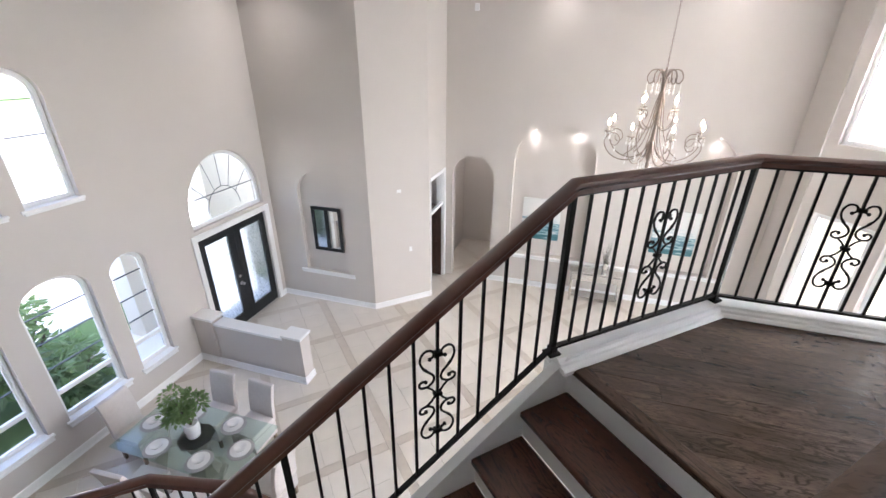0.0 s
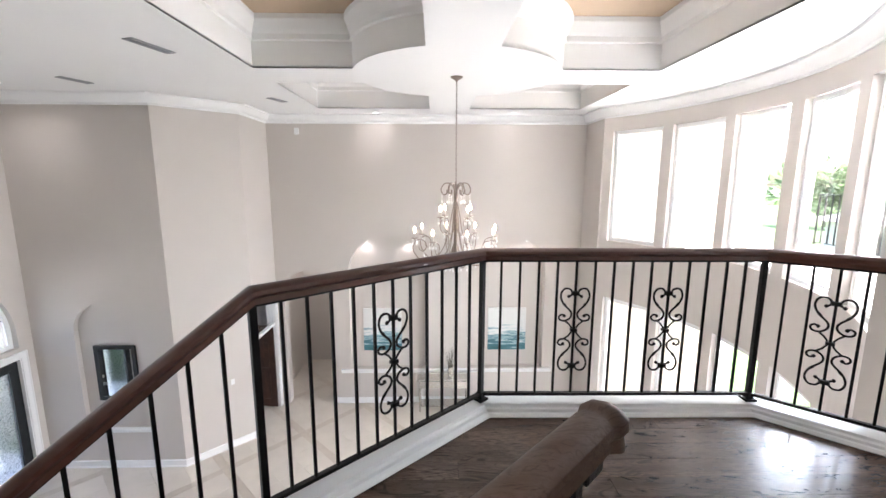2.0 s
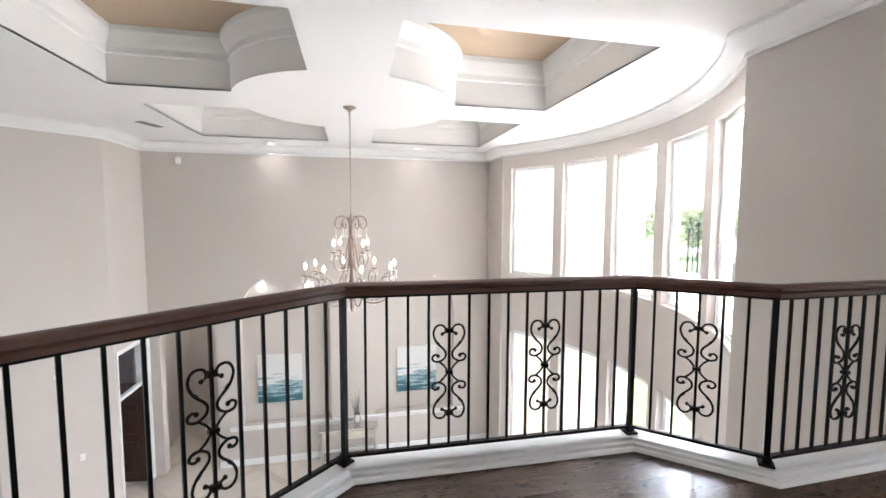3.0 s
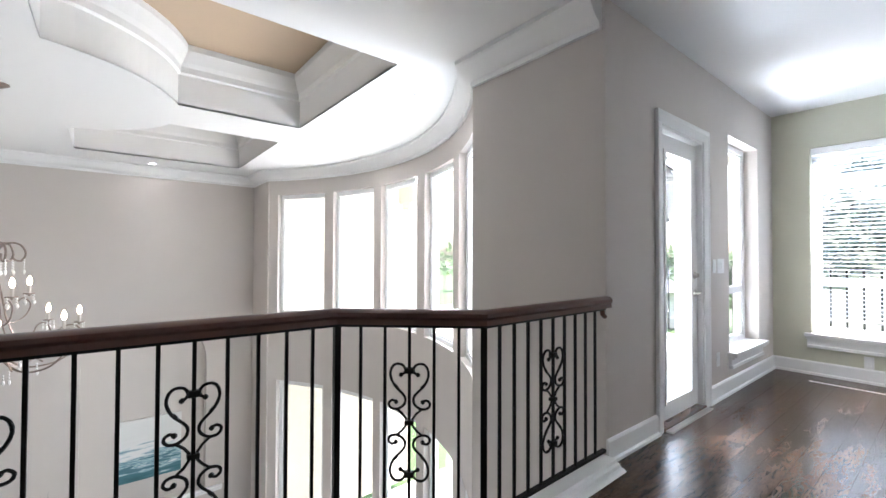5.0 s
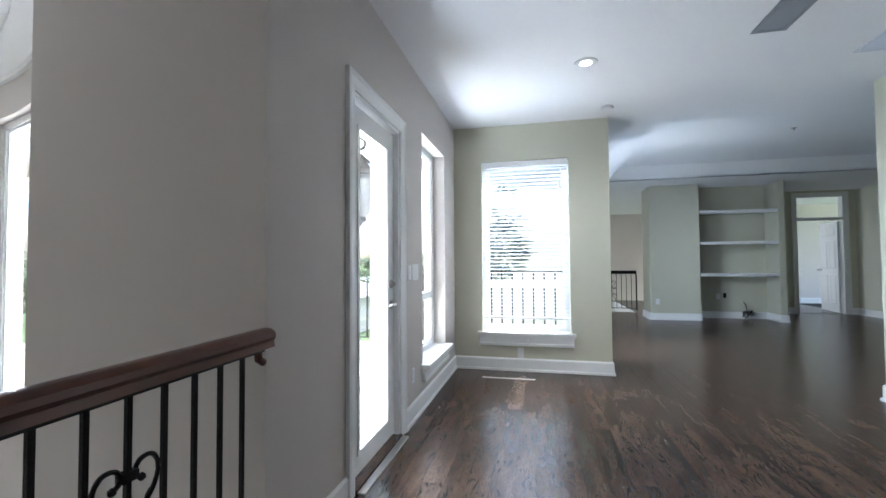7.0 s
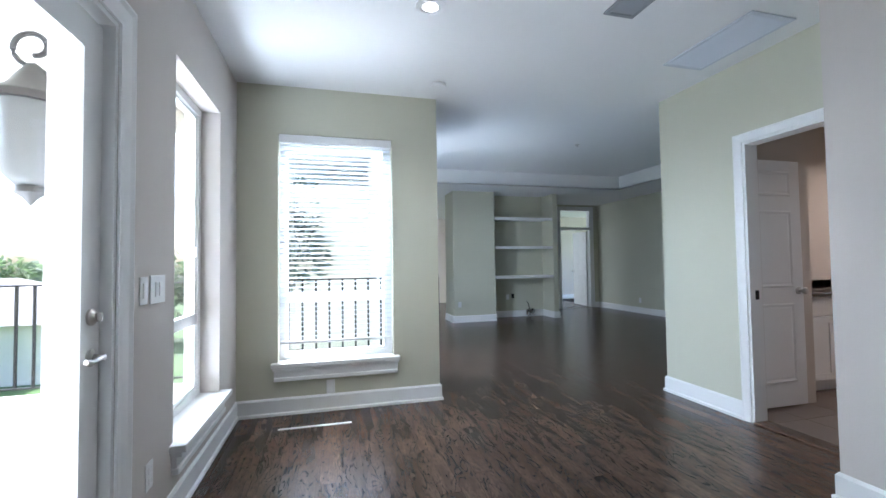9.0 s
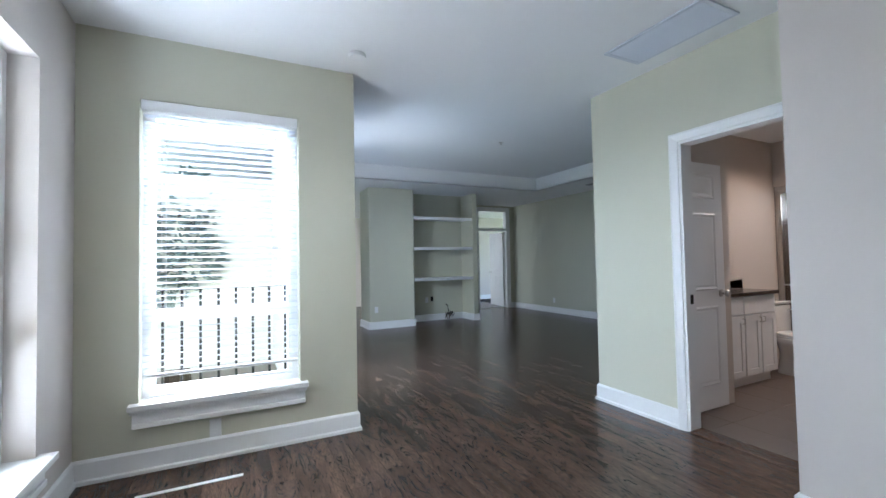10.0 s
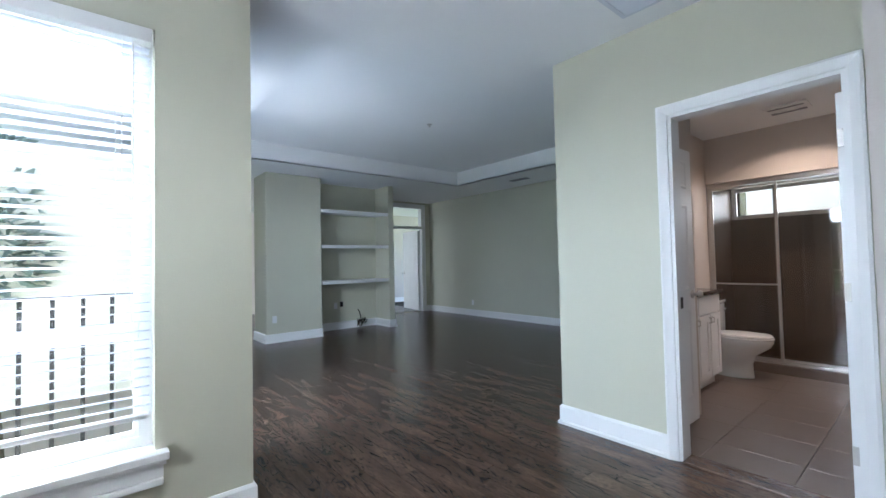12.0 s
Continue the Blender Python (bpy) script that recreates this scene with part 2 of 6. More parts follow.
DECK = material("pale_terrace_stone", (0.62, 0.60, 0.56), 0.6, vary=0.08, scale=3, bump=0.1)
STUCCO = material("cream_stucco", (0.66, 0.62, 0.53), 0.9, vary=0.05, scale=4, bump=0.3, bump_scale=80)


# ---- building tools ----
def part(name, bm, mat, parent=None, label="", smooth=False, m=None):
    me = bpy.data.meshes.new(name)
    bmesh.ops.recalc_face_normals(bm, faces=bm.faces)
    bm.to_mesh(me)
    bm.free()
    me.materials.append(mat)
    if smooth:
        me.shade_smooth()
        me.set_sharp_from_angle(angle=radians(40))
    ob = new(name, me)
    if parent:
        ob.parent = parent
    if m:
        ob.matrix_basis = m
    return tagged(ob, label)


def thing(name, label, category, m=None, group="", kind=""):
    ob = new(name)
    ob.empty_display_size = 0.1
    if m:
        ob.matrix_basis = m
    return tagged(ob, label, category, group, kind)


def box(bm, x0, x1, y0, y1, z0, z1, bevel=0.0, m=None):
    v = [bm.verts.new((x, y, z)) for x in (x0, x1) for y in (y0, y1) for z in (z0, z1)]
    f = [bm.faces.new([v[i] for i in q]) for q in ((0, 1, 3, 2), (4, 6, 7, 5), (0, 4, 5, 1), (2, 3, 7, 6), (0, 2, 6, 4), (1, 5, 7, 3))]
    out = v
    if bevel:
        edges = list({e for q in f for e in q.edges})
        r = bmesh.ops.bevel(bm, geom=edges, offset=bevel, segments=2, affect="EDGES", profile=0.5)
        out = list({w for q in r["faces"] for w in q.verts} | {w for w in v if w.is_valid})
    if m:
        bmesh.ops.transform(bm, matrix=m, verts=out)
    return bm


def cube(x0, x1, y0, y1, z0, z1, bevel=0.0):
    return box(bmesh.new(), x0, x1, y0, y1, z0, z1, bevel)


def prism(bm, outline, z0, z1, holes=()):
    """A flat slab with the outline (x, y) and holes, between two heights."""
    from mathutils.geometry import tessellate_polygon
    loops = [list(outline)] + [list(h) for h in holes]
    flat = [p for lo in loops for p in lo]
    tris = tessellate_polygon([[Vector((x, y, 0)) for x, y in lo] for lo in loops])
    a = [bm.verts.new((x, y, z0)) for x, y in flat]
    b = [bm.verts.new((x, y, z1)) for x, y in flat]
    for t in tris:
        bm.faces.new([a[i] for i in t])
        bm.faces.new([b[i] for i in reversed(t)])
    k = 0
    for lo in loops:
        for i in range(len(lo)):
            j = (i + 1) % len(lo)
            bm.faces.new([a[k + i], a[k + j], b[k + j], b[k + i]])
        k += len(lo)
    return bm


def sweep(bm, path, profile, closed=False):
    """A profile (outward, up) carried along a level or sloping path with mitred corners; outward is to the path's right."""
    pts = [Vector(p) for p in path]
    n = len(pts)
    rings = []
    for i, p in enumerate(pts):
        a = pts[(i - 1) % n] if closed or i else None
        b = pts[(i + 1) % n] if closed or i < n - 1 else None
        d1 = (p - a).to_2d().normalized() if a is not None else None
        d2 = (b - p).to_2d().normalized() if b is not None else None
        d1, d2 = d1 or d2, d2 or d1
        n1, n2 = Vector((d1.y, -d1.x)), Vector((d2.y, -d2.x))
        mid = (n1 + n2).normalized()
        mid *= 1 / max(0.3, mid.dot(n1))
        rings.append([bm.verts.new((p.x + mid.x * o, p.y + mid.y * o, p.z + u)) for o, u in profile])
    for i in range(n if closed else n - 1):
        r, s = rings[i], rings[(i + 1) % n]
        for k in range(len(profile)):
            j = (k + 1) % len(profile)
            bm.faces.new([r[k], r[j], s[j], s[k]])
    if not closed:
        bm.faces.new(rings[0])
        bm.faces.new(list(reversed(rings[-1])))
    return bm


def tube(bm, points, radius, sides=6, taper=None):
    pts = [Vector(p) for p in points]
    rings, up = [], Vector((0.13, 0.21, 1)).normalized()
    for i, p in enumerate(pts):
        d = (pts[min(i + 1, len(pts) - 1)] - pts[max(i - 1, 0)]).normalized()
        s = d.cross(up)
        s = s.normalized() if s.length > 1e-4 else Vector((1, 0, 0))
        t = s.cross(d)
        r = radius if taper is None else radius * taper(i / (len(pts) - 1))
        rings.append([bm.verts.new(p + r * (math.cos(a) * s + math.sin(a) * t)) for a in (math.tau * k / sides for k in range(sides))])
    for r, s in zip(rings, rings[1:]):
        for k in range(sides):
            bm.faces.new([r[k], r[(k + 1) % sides], s[(k + 1) % sides], s[k]])
    bm.faces.new(rings[0])
    bm.faces.new(list(reversed(rings[-1])))
    return bm


def lathe(bm, rings, sides=20, center=(0, 0, 0)):
    """Turned shape from (radius, height) rings."""
    cx, cy, cz = center
    vs = [[bm.verts.new((cx + r * math.cos(math.tau * k / sides), cy + r * math.sin(math.tau * k / sides), cz + z)) for k in range(sides)] for r, z in rings]
    for r, s in zip(vs, vs[1:]):
        for k in range(sides):
            bm.faces.new([r[k], r[(k + 1) % sides], s[(k + 1) % sides], s[k]])
    bm.faces.new(list(reversed(vs[0])))
    bm.faces.new(vs[-1])
    return bm


def line_place(p, q):
    """Places (along, outward, up) on a straight wall from p to q, whose room lies to its right."""
    d = (Vector(q) - Vector(p)).normalized()
    return lambda u, n, z: (p[0] + d.x * u - d.y * n, p[1] + d.y * u + d.x * n, z)


def arc_place(c, r):
    return lambda u, n, z: (c[0] + (r + n) * math.cos(u), c[1] + (r + n) * math.sin(u), z)


def arch(c, half, spring, rise):
    return lambda u: spring + rise * math.sqrt(max(0.0, 1 - ((u - c) / half) ** 2))


def wall_mesh(place, u0, u1, z0, z1, thick, openings=(), step=None):
    """A wall built of upright strips that leave the openings (from, to, sill, head) free; a head is a height or an arch."""
    us = {u0, u1}
    for a, b, sill, head in openings:
        us |= {a, b}
        if callable(head):
            us |= {a + (b - a) * (0.5 - 0.5 * math.cos(math.pi * i / 24)) for i in range(25)}
    if step:
        us |= {u0 + (u1 - u0) * i / max(1, round((u1 - u0) / step)) for i in range(round((u1 - u0) / step) + 1)}
    us = [u for u in sorted(us) if u0 - 1e-6 <= u <= u1 + 1e-6]
    bm = bmesh.new()
    for a, b in zip(us, us[1:]):
        if b - a < 1e-5:
            continue
        mid = (a + b) / 2
        cuts = sorted((o for o in openings if o[0] < mid < o[1]), key=lambda o: o[2])
        low = (z0, z0)
        spans = []
        for o in cuts:
            h = o[3] if callable(o[3]) else (lambda u, k=o[3]: k)
            spans.append((low, (o[2], o[2])))
            low = (h(a), h(b))
        spans.append((low, (z1, z1)))
        for (la, lb), (ha, hb) in spans:
            if ha - la < 1e-4 and hb - lb < 1e-4:
                continue
            v = [bm.verts.new(place(u, n, z)) for u, lo, hi in ((a, la, ha), (b, lb, hb)) for n in (0, thick) for z in (lo, hi)]
            for q in ((0, 1, 3, 2), (4, 6, 7, 5), (0, 4, 5, 1), (2, 3, 7, 6), (0, 2, 6, 4), (1, 5, 7, 3)):
                bm.faces.new([v[i] for i in q])
    bmesh.ops.remove_doubles(bm, verts=bm.verts, dist=1e-5)
    seen = {}
    for f in list(bm.faces):
        key = frozenset(f.verts)
        seen.setdefault(key, []).append(f)
    twins = [f for fs in seen.values() if len(fs) > 1 for f in fs]
    if twins:
        bmesh.ops.delete(bm, geom=twins, context="FACES_ONLY")
    return bm


def structure(name, bm, mat, label="", category="", smooth=False):
    return tagged(part(name, bm, mat, None, label, smooth), label, category, "", "structure")


# ---- large structure ----
BOARD_W = 0.125
BAY_A0 = math.asin((3.44 - BAY_C[1]) / BAY_R)
BAY_A1 = math.asin((8.96 - BAY_C[1]) / BAY_R)

pf = line_place((XF, -3.0), (XF, 7.65))      # along +y; the great room lies on its right
FRONT_WIN = [(1.75, 2.45), (2.73, 3.62), (3.90, 4.50)]
ops = [(a + 3, b + 3, -3.38, arch((a + b) / 2 + 3, (b - a) / 2, -1.62, 0.34 if b - a > 0.8 else 0.26)) for a, b in FRONT_WIN]
ops += [(5.50 + 3, 7.40 + 3, G, -1.70), (5.50 + 3, 7.40 + 3, -1.52, arch(6.45 + 3, 0.95, -1.25, 1.05))]
ops += [(3.24 + 3, 3.90 + 3, -0.34, arch(3.57 + 3, 0.33, 0.98, 0.33)), (2.35 + 3, 3.01 + 3, -0.34, arch(2.68 + 3, 0.33, 0.98, 0.33))]
structure("wall_west", wall_mesh(pf, 0, 10.65, G, CEIL, 0.25, ops), CREAM, "tall cream painted wall with arched window openings", "wall")

pm = line_place((XF, 7.65), (-4.12, 7.65))
structure("wall_entry", wall_mesh(pm, -0.25, 2.48, G, CEIL, 0.25, [(-5.86 - XF, -4.74 - XF, -3.20, arch(-5.30 - XF, 0.56, -1.32, 0.52))]), CREAM, "tall cream painted entry wall with an arched niche", "wall")
structure("niche_back_entry", cube(XF - 0.25, -4.3, 7.75, 7.80, G, 0), CREAM, "cream back of the entry niche", "wall")
pd = line_place((-4.12, 7.65), (-3.1, 8.62))
dl = math.hypot(1.02, 0.97)
structure("wall_chamfer", wall_mesh(pd, 0, dl, G, CEIL, 0.2), CREAM, "tall cream diagonal wall beside the entry", "wall")
ps = line_place((-3.1, 8.62), (-3.1, YF))
structure("wall_study", wall_mesh(ps, 0, YF - 8.62, G, CEIL, 0.2, [(0.12, 1.16, G, -1.10)]), CREAM, "cream wall with the tall study doorway", "wall")
pn = line_place((-3.3, YF), (4.2, YF))
NICHES = [(-1.42, 0.40), (1.36, 3.16)]
ops = [(-2.92 + 3.3, -1.88 + 3.3, G, arch(-2.40 + 3.3, 0.52, -1.24, 0.52))]
ops += [(a + 3.3, b + 3.3, -3.15, arch((a + b) / 2 + 3.3, (b - a) / 2, -0.75, 0.85)) for a, b in NICHES]
structure("wall_north", wall_mesh(pn, 0, 7.5, G, CEIL, 0.22, ops), CREAM, "tall cream wall with two arched picture niches", "wall")
structure("niche_back", cube(-1.9, 4.2, YF + 0.22, YF + 0.3, G, CEIL), CREAM, "cream back of the picture niches", "wall")
ends = line_place((XB, 9.9), (XB, 8.90))
structure("wall_bay_end", wall_mesh(ends, 0, 0.96, G, CEIL, 0.25), CREAM, "short cream wall beside the curved window bay", "wall")
pb = arc_place(BAY_C, BAY_R)
ops = [(a, b, 0.14, 2.31) for a, b in BAYW] + [(a, b, G + 0.02, -1.04) for a, b in BAYW]
structure("wall_bay", wall_mesh(pb, BAY_A0, BAY_A1, G, CEIL, 0.22, ops, 0.035), CREAM, "curved cream window wall of the great room", "wall", True)
structure("wall_return", cube(XB, XB + 0.14, YH + 0.001, 3.46, G, CEIL, 0.0), CREAM, "grey-beige wall at the end of the balcony rail", "wall")
ph = line_place((XB + 0.002, YH), (XG + 0.25, YH))
SIDE_WIN = (6.01, 6.87)
structure("wall_terrace", wall_mesh(ph, 0, XG + 0.25 - XB - 0.002, -0.4, CEIL, 0.22, [(4.68 - XB, 5.43 - XB, 0.0, 2.135), (SIDE_WIN[0] - XB, SIDE_WIN[1] - XB, 0.36, 2.31)]), CREAM, "pale wall with the glass terrace door and a side window", "wall")
pg = line_place((XG, YH), (XG, YG))
GREEN_WIN = (1.03, 1.99)
structure("wall_green", wall_mesh(pg, 0.002, YH - YG, -0.4, CEIL, 0.2, [(YH - GREEN_WIN[1], YH - GREEN_WIN[0], 0.42, 2.34)]), GREEN, "sage green wall with a tall blind-covered window", "wall")
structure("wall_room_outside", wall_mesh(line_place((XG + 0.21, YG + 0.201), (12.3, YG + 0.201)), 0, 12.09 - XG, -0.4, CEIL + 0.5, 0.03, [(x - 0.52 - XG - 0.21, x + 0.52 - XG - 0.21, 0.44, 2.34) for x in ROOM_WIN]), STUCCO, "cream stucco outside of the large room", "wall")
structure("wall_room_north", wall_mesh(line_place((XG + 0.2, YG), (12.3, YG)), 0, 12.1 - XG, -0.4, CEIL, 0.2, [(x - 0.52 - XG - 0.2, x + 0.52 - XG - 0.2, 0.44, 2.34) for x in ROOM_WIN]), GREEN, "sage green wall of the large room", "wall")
pbd = line_place((XBC, YB), (4.6, YB))
structure("wall_bath", wall_mesh(pbd, 0, XBC - 4.6, -0.4, CEIL, 0.12, [(XBC - 6.15, XBC - 5.34, 0.0, 2.125)]), GREEN, "sage green wall with the open bathroom doorway", "wall")
structure("wall_hall_south", cube(-3.2, XFG, -1.499, YFG, -0.4, CEIL), CREAM, "pale painted hall wall beside the bathroom door", "wall")
structure("wall_room_west", cube(XBC - 0.12, XBC, -5.9, YB - 0.12, -0.4, CEIL), GREEN, "sage green side wall of the large room", "wall")
structure("wall_room_south", cube(XBC - 0.12, 13.7, -5.6, -5.43, -0.4, CEIL), GREEN, "sage green end wall of the large room", "wall")
SX = 12.0
structure("wall_shelves", cube(SX, SX + 0.62, -1.80, -0.86, -0.4, CEIL, 0.02), GREEN, "sage green pier beside the built-in shelves", "wall")
structure("wall_shelf_back", cube(SX + 0.5, SX + 0.62, -3.17, -1.80, -0.4, CEIL), GREEN, "sage green back of the shelf alcove", "wall")
structure("wall_shelf_pier", cube(SX, SX + 1.6, -3.29, -3.17, -0.4, CEIL, 0.01), GREEN, "narrow sage green pier beside the shelves", "wall")
pe = line_place((13.6, -3.29), (13.6, -5.43))
structure("wall_room_east", wall_mesh(pe, 0, 2.14, -0.4, CEIL, 0.14, [(1.0, 1.91, 0, 2.62)]), GREEN, "sage green wall with a white door and transom", "wall")
structure("wall_far_room", cube(16.3, 16.4, -8.5, -2.9, -0.4, CEIL), CREAM, "pale wall of the room beyond", "wall")
# the opening is unseen, added to let lamp light onto the far door
structure("wall_far_side", wall_mesh(line_place((13.74, -3.0), (16.3, -3.0)), 0, 2.56, -0.4, CEIL, 0.1, [(0.5, 1.8, 0.0, 2.2)]), CREAM, "pale side wall of the room beyond", "wall")
# this unseen opening too is added, for the lamp at the end
structure("wall_far_end", wall_mesh(line_place((16.3, -8.4), (13.74, -8.4)), 0, 2.56, -0.4, CEIL, 0.1, [(0.65, 1.95, 0.5, 2.1)]), CREAM, "pale end wall of the room beyond", "wall")
pe2 = line_place((17.5, 3.0), (17.5, -2.9))
structure("wall_far_stair", wall_mesh(pe2, 0, 5.9, -4, CEIL, 0.15, [(1.6, 2.7, -1.2, 2.2)]), CREAM, "pale cream wall beyond the second stair", "wall")
structure("wall_far_north", cube(12.3, 17.5, 2.9, 3.0, -4, CEIL), CREAM, "pale cream wall beyond the second stair rail", "wall")
structure("wall_far_return", cube(12.3, 12.42, YG + 0.2, 2.9, -0.4, CEIL), GREEN, "sage green wall of the passage", "wall")
# bathroom shell
structure("wall_bath_closet", cube(6.345, 6.45, -2.44, YB - 0.12, 0, 2.6), BATHP, "taupe bathroom wall with a closet door", "wall")
structure("wall_bath_jamb", cube(6.16, 6.34, YB - 0.16, YB - 0.121, 0, 2.6), BATHP, "taupe bathroom wall beside the doorway", "wall")
structure("wall_bath_vanity", cube(6.45, XBC - 0.12, -2.44, -2.36, 0, 2.6), BATHP, "taupe bathroom wall beside the vanity", "wall")
structure("wall_bath_west", cube(4.6, 4.7, -5.9, YB - 0.12, -0.4, CEIL), BATHP, "taupe bathroom wall behind the open door", "wall")
pw = line_place((XBC - 0.12, -5.1), (4.7, -5.1))
structure("wall_bath_south", wall_mesh(pw, 0, XBC - 4.82, -0.4, CEIL, 0.15, [(0.02, 1.85, 1.70, 2.11)]), SHOWT, "brown tiled shower wall with a high window", "wall")
structure("bath_lining", cube(XBC - 0.14, XBC - 0.122, -4.27, -2.44, 0, 2.6), BATHP, "taupe bathroom wall behind the toilet", "wall")
structure("shower_lining", cube(XBC - 0.14, XBC - 0.122, -5.1, -4.27, 0, 2.6), SHOWT, "brown tiled shower side wall", "wall")
structure("shower_header", cube(4.7, XBC - 0.14, -4.35, -4.25, 2.075, 2.6), BATHP, "taupe wall above the shower screen", "wall")
# closing walls behind the camera and below
structure("wall_hall_west", cube(-3.4, -3.2, -3.0, -0.0, G, CEIL), CREAM, "cream wall at the back of the hall", "wall")
structure("wall_south", cube(XF, -3.2, -3.2, -3.0, G, CEIL), CREAM, "cream end wall of the dining area", "wall")
structure("wall_under_landing", cube(-3.4, 4.1, 0.0, 0.2, G, -0.32), CREAM, "cream wall below the landing", "wall")
structure("wall_arch_hall", cube(-3.3, -1.7, 12.4, 12.5, G, -0.2), CREAM, "cream wall at the end of the arched passage", "wall")
structure("wall_arch_hall_side", cube(-1.75, -1.65, YF + 0.3, 12.4, G, -0.2), CREAM, "cream side wall of the arched passage", "wall")
structure("wall_arch_hall_west", cube(-3.35, -3.25, YF + 0.22, 12.4, G, -0.2), CREAM, "cream side wall of the arched passage", "wall")
structure("ceiling_arch_hall", cube(-3.35, -1.65, YF + 0.22, 12.5, -0.2, -0.1), WHITE, "white ceiling of the arched passage", "ceiling")
structure("wall_study_back", cube(-6.2, -6.1, 8.75, 11.5, G, -0.6), CREAM, "dim wall of the study", "wall")
structure("wall_study_north", cube(-6.2, -3.3, 11.4, 11.5, G, -0.6), CREAM, "dim wall of the study", "wall")
structure("ceiling_study", cube(-6.2, -3.3, 8.75, 11.5, -0.6, -0.5), WHITE, "white ceiling of the study", "ceiling")

# floors
A, B, C, D, E = (-0.10, 1.89), (0.845, 2.74), (2.465, 2.715), (2.94, 2.285), (XB, 2.305)
NOSE0, NOSE1 = (0.02, 1.88), (0.90, 1.02)
FLOOR_OUTLINE = [NOSE0, A, B, C, D, E, (XB, YH + 0.1), (XG + 0.2, YH + 0.1), (XG + 0.2, YG + 0.1), (13.3, YG + 0.1), (13.3, -0.86), (16.4, -0.86), (16.4, -8.5), (13.6, -8.5), (13.6, -5.5), (XBC - 0.06, -5.5), (XBC - 0.06, -1.56), (XFG, -1.56), (XFG, -1.0), (-3.3, -1.0), (-3.3, -2.7), NOSE1]
structure("floor_slab", prism(bmesh.new(), FLOOR_OUTLINE, -0.30, -0.016), WHITE, "white edged upper floor slab", "floor")
structure("floor_underlay", prism(bmesh.new(), FLOOR_OUTLINE, -0.0175, -0.0158), UNDER, "dark underlay below the boards", "floor")
structure("floor_bath", cube(4.6, XBC - 0.06, -5.8, -1.56, -0.2, -0.017), BGROUT, "bathroom floor bed", "floor")
structure("floor_ground", cube(XF - 0.3, 5.4, -3.2, 13, G - 0.2, G - 0.012), GROUT, "great room floor bed with pale joints", "floor")


# ceiling with four coffers and a tray
def coffer(sx, sy):
    cx, cy = CH
    b, o, r = 0.40, 2.60, 1.40
    k = math.sqrt(r * r - b * b)
    a0 = math.atan2(b, k)
    pts = [(k, b), (o, b), (o, o), (b, o)]
    pts += [(r * math.cos(a), r * math.sin(a)) for a in (math.pi / 2 - a0 - (math.pi / 2 - 2 * a0) * i / 14 for i in range(0, 14))]
    return [(cx + sx * x, cy + sy * y) for x, y in pts]


def grown(loop, d):
    """The loop moved inwards by d."""
    n = len(loop)
    area = sum(loop[i][0] * loop[(i + 1) % n][1] - loop[(i + 1) % n][0] * loop[i][1] for i in range(n))
    s = 1 if area > 0 else -1
    out = []
    for i in range(n):
        p, a, b = Vector(loop[i]), Vector(loop[i - 1]), Vector(loop[(i + 1) % n])
        d1, d2 = (p - a).normalized(), (b - p).normalized()
        n1, n2 = Vector((-d1.y, d1.x)) * s, Vector((-d2.y, d2.x)) * s
        mid = (n1 + n2).normalized()
        out.append(tuple(p + mid * d / max(0.4, mid.dot(n1))))
    return out


coffers = [coffer(sx, sy) for sx in (-1, 1) for sy in (-1, 1)]
TRAY = [(7.72, -4.35), (11.27, -4.35), (11.27, 0.05), (7.72, 0.05)]
bay_out = [(BAY_C[0] + (BAY_R + 0.22) * math.cos(a), BAY_C[1] + (BAY_R + 0.22) * math.sin(a)) for a in (BAY_A0 + (BAY_A1 - BAY_A0) * i / 24 for i in range(25))]
ROOF = [(XF - 0.3, -5.9), (17.6, -5.9), (17.6, 3.0), (12.3, 3.0), (12.3, YG + 0.2), (XG + 0.2, YG + 0.2), (XG + 0.2, YH + 0.22), (XB + 0.14, YH + 0.22), (XB + 0.14, 3.40)] + bay_out[1:-1] + [(XB + 0.25, 9.0), (XB + 0.25, 10.3), (XF - 0.3, 10.3)]
cb = bmesh.new()
prism(cb, ROOF, CEIL, CEIL + 0.02, coffers + [TRAY])
for loop in coffers:
    steps = [(0.0, 0.0), (0.0, 0.32), (0.025, 0.335), (0.025, 0.40), (0.05, 0.44), (0.10, 0.55), (0.10, 0.61)]
    rings = [[cb.verts.new((x, y, CEIL + h)) for x, y in (grown(loop, d) if d else loop)] for d, h in steps]
    for r, s in zip(rings, rings[1:]):
        for i in range(len(r)):
            j = (i + 1) % len(r)
            cb.faces.new([r[i], r[j], s[j], s[i]])
rings = [[cb.verts.new((x, y, CEIL + h)) for x, y in TRAY] for h in (0, 0.27)]
for i in range(4):
    cb.faces.new([rings[0][i], rings[0][(i + 1) % 4], rings[1][(i + 1) % 4], rings[1][i]])
cb.faces.new(rings[1])
structure("ceiling", cb, WHITE, "white painted ceiling with curved coffers and a tray", "ceiling")
tb = bmesh.new()
for loop in coffers:
    prism(tb, grown(loop, 0.09), CEIL + 0.61, CEIL + 0.63)
structure("ceiling_coffer_tops", tb, TAN, "tan painted tops of the ceiling coffers", "ceiling")
structure("roof", prism(bmesh.new(), ROOF, CEIL + 0.7, CEIL + 0.8), WHITE, "flat roof deck above the ceilings", "roof")
structure("ceiling_far_room", cube(13.6, 17.6, -8.6, -5.9, CEIL, CEIL + 0.05), WHITE, "white ceiling of the room beyond", "ceiling")
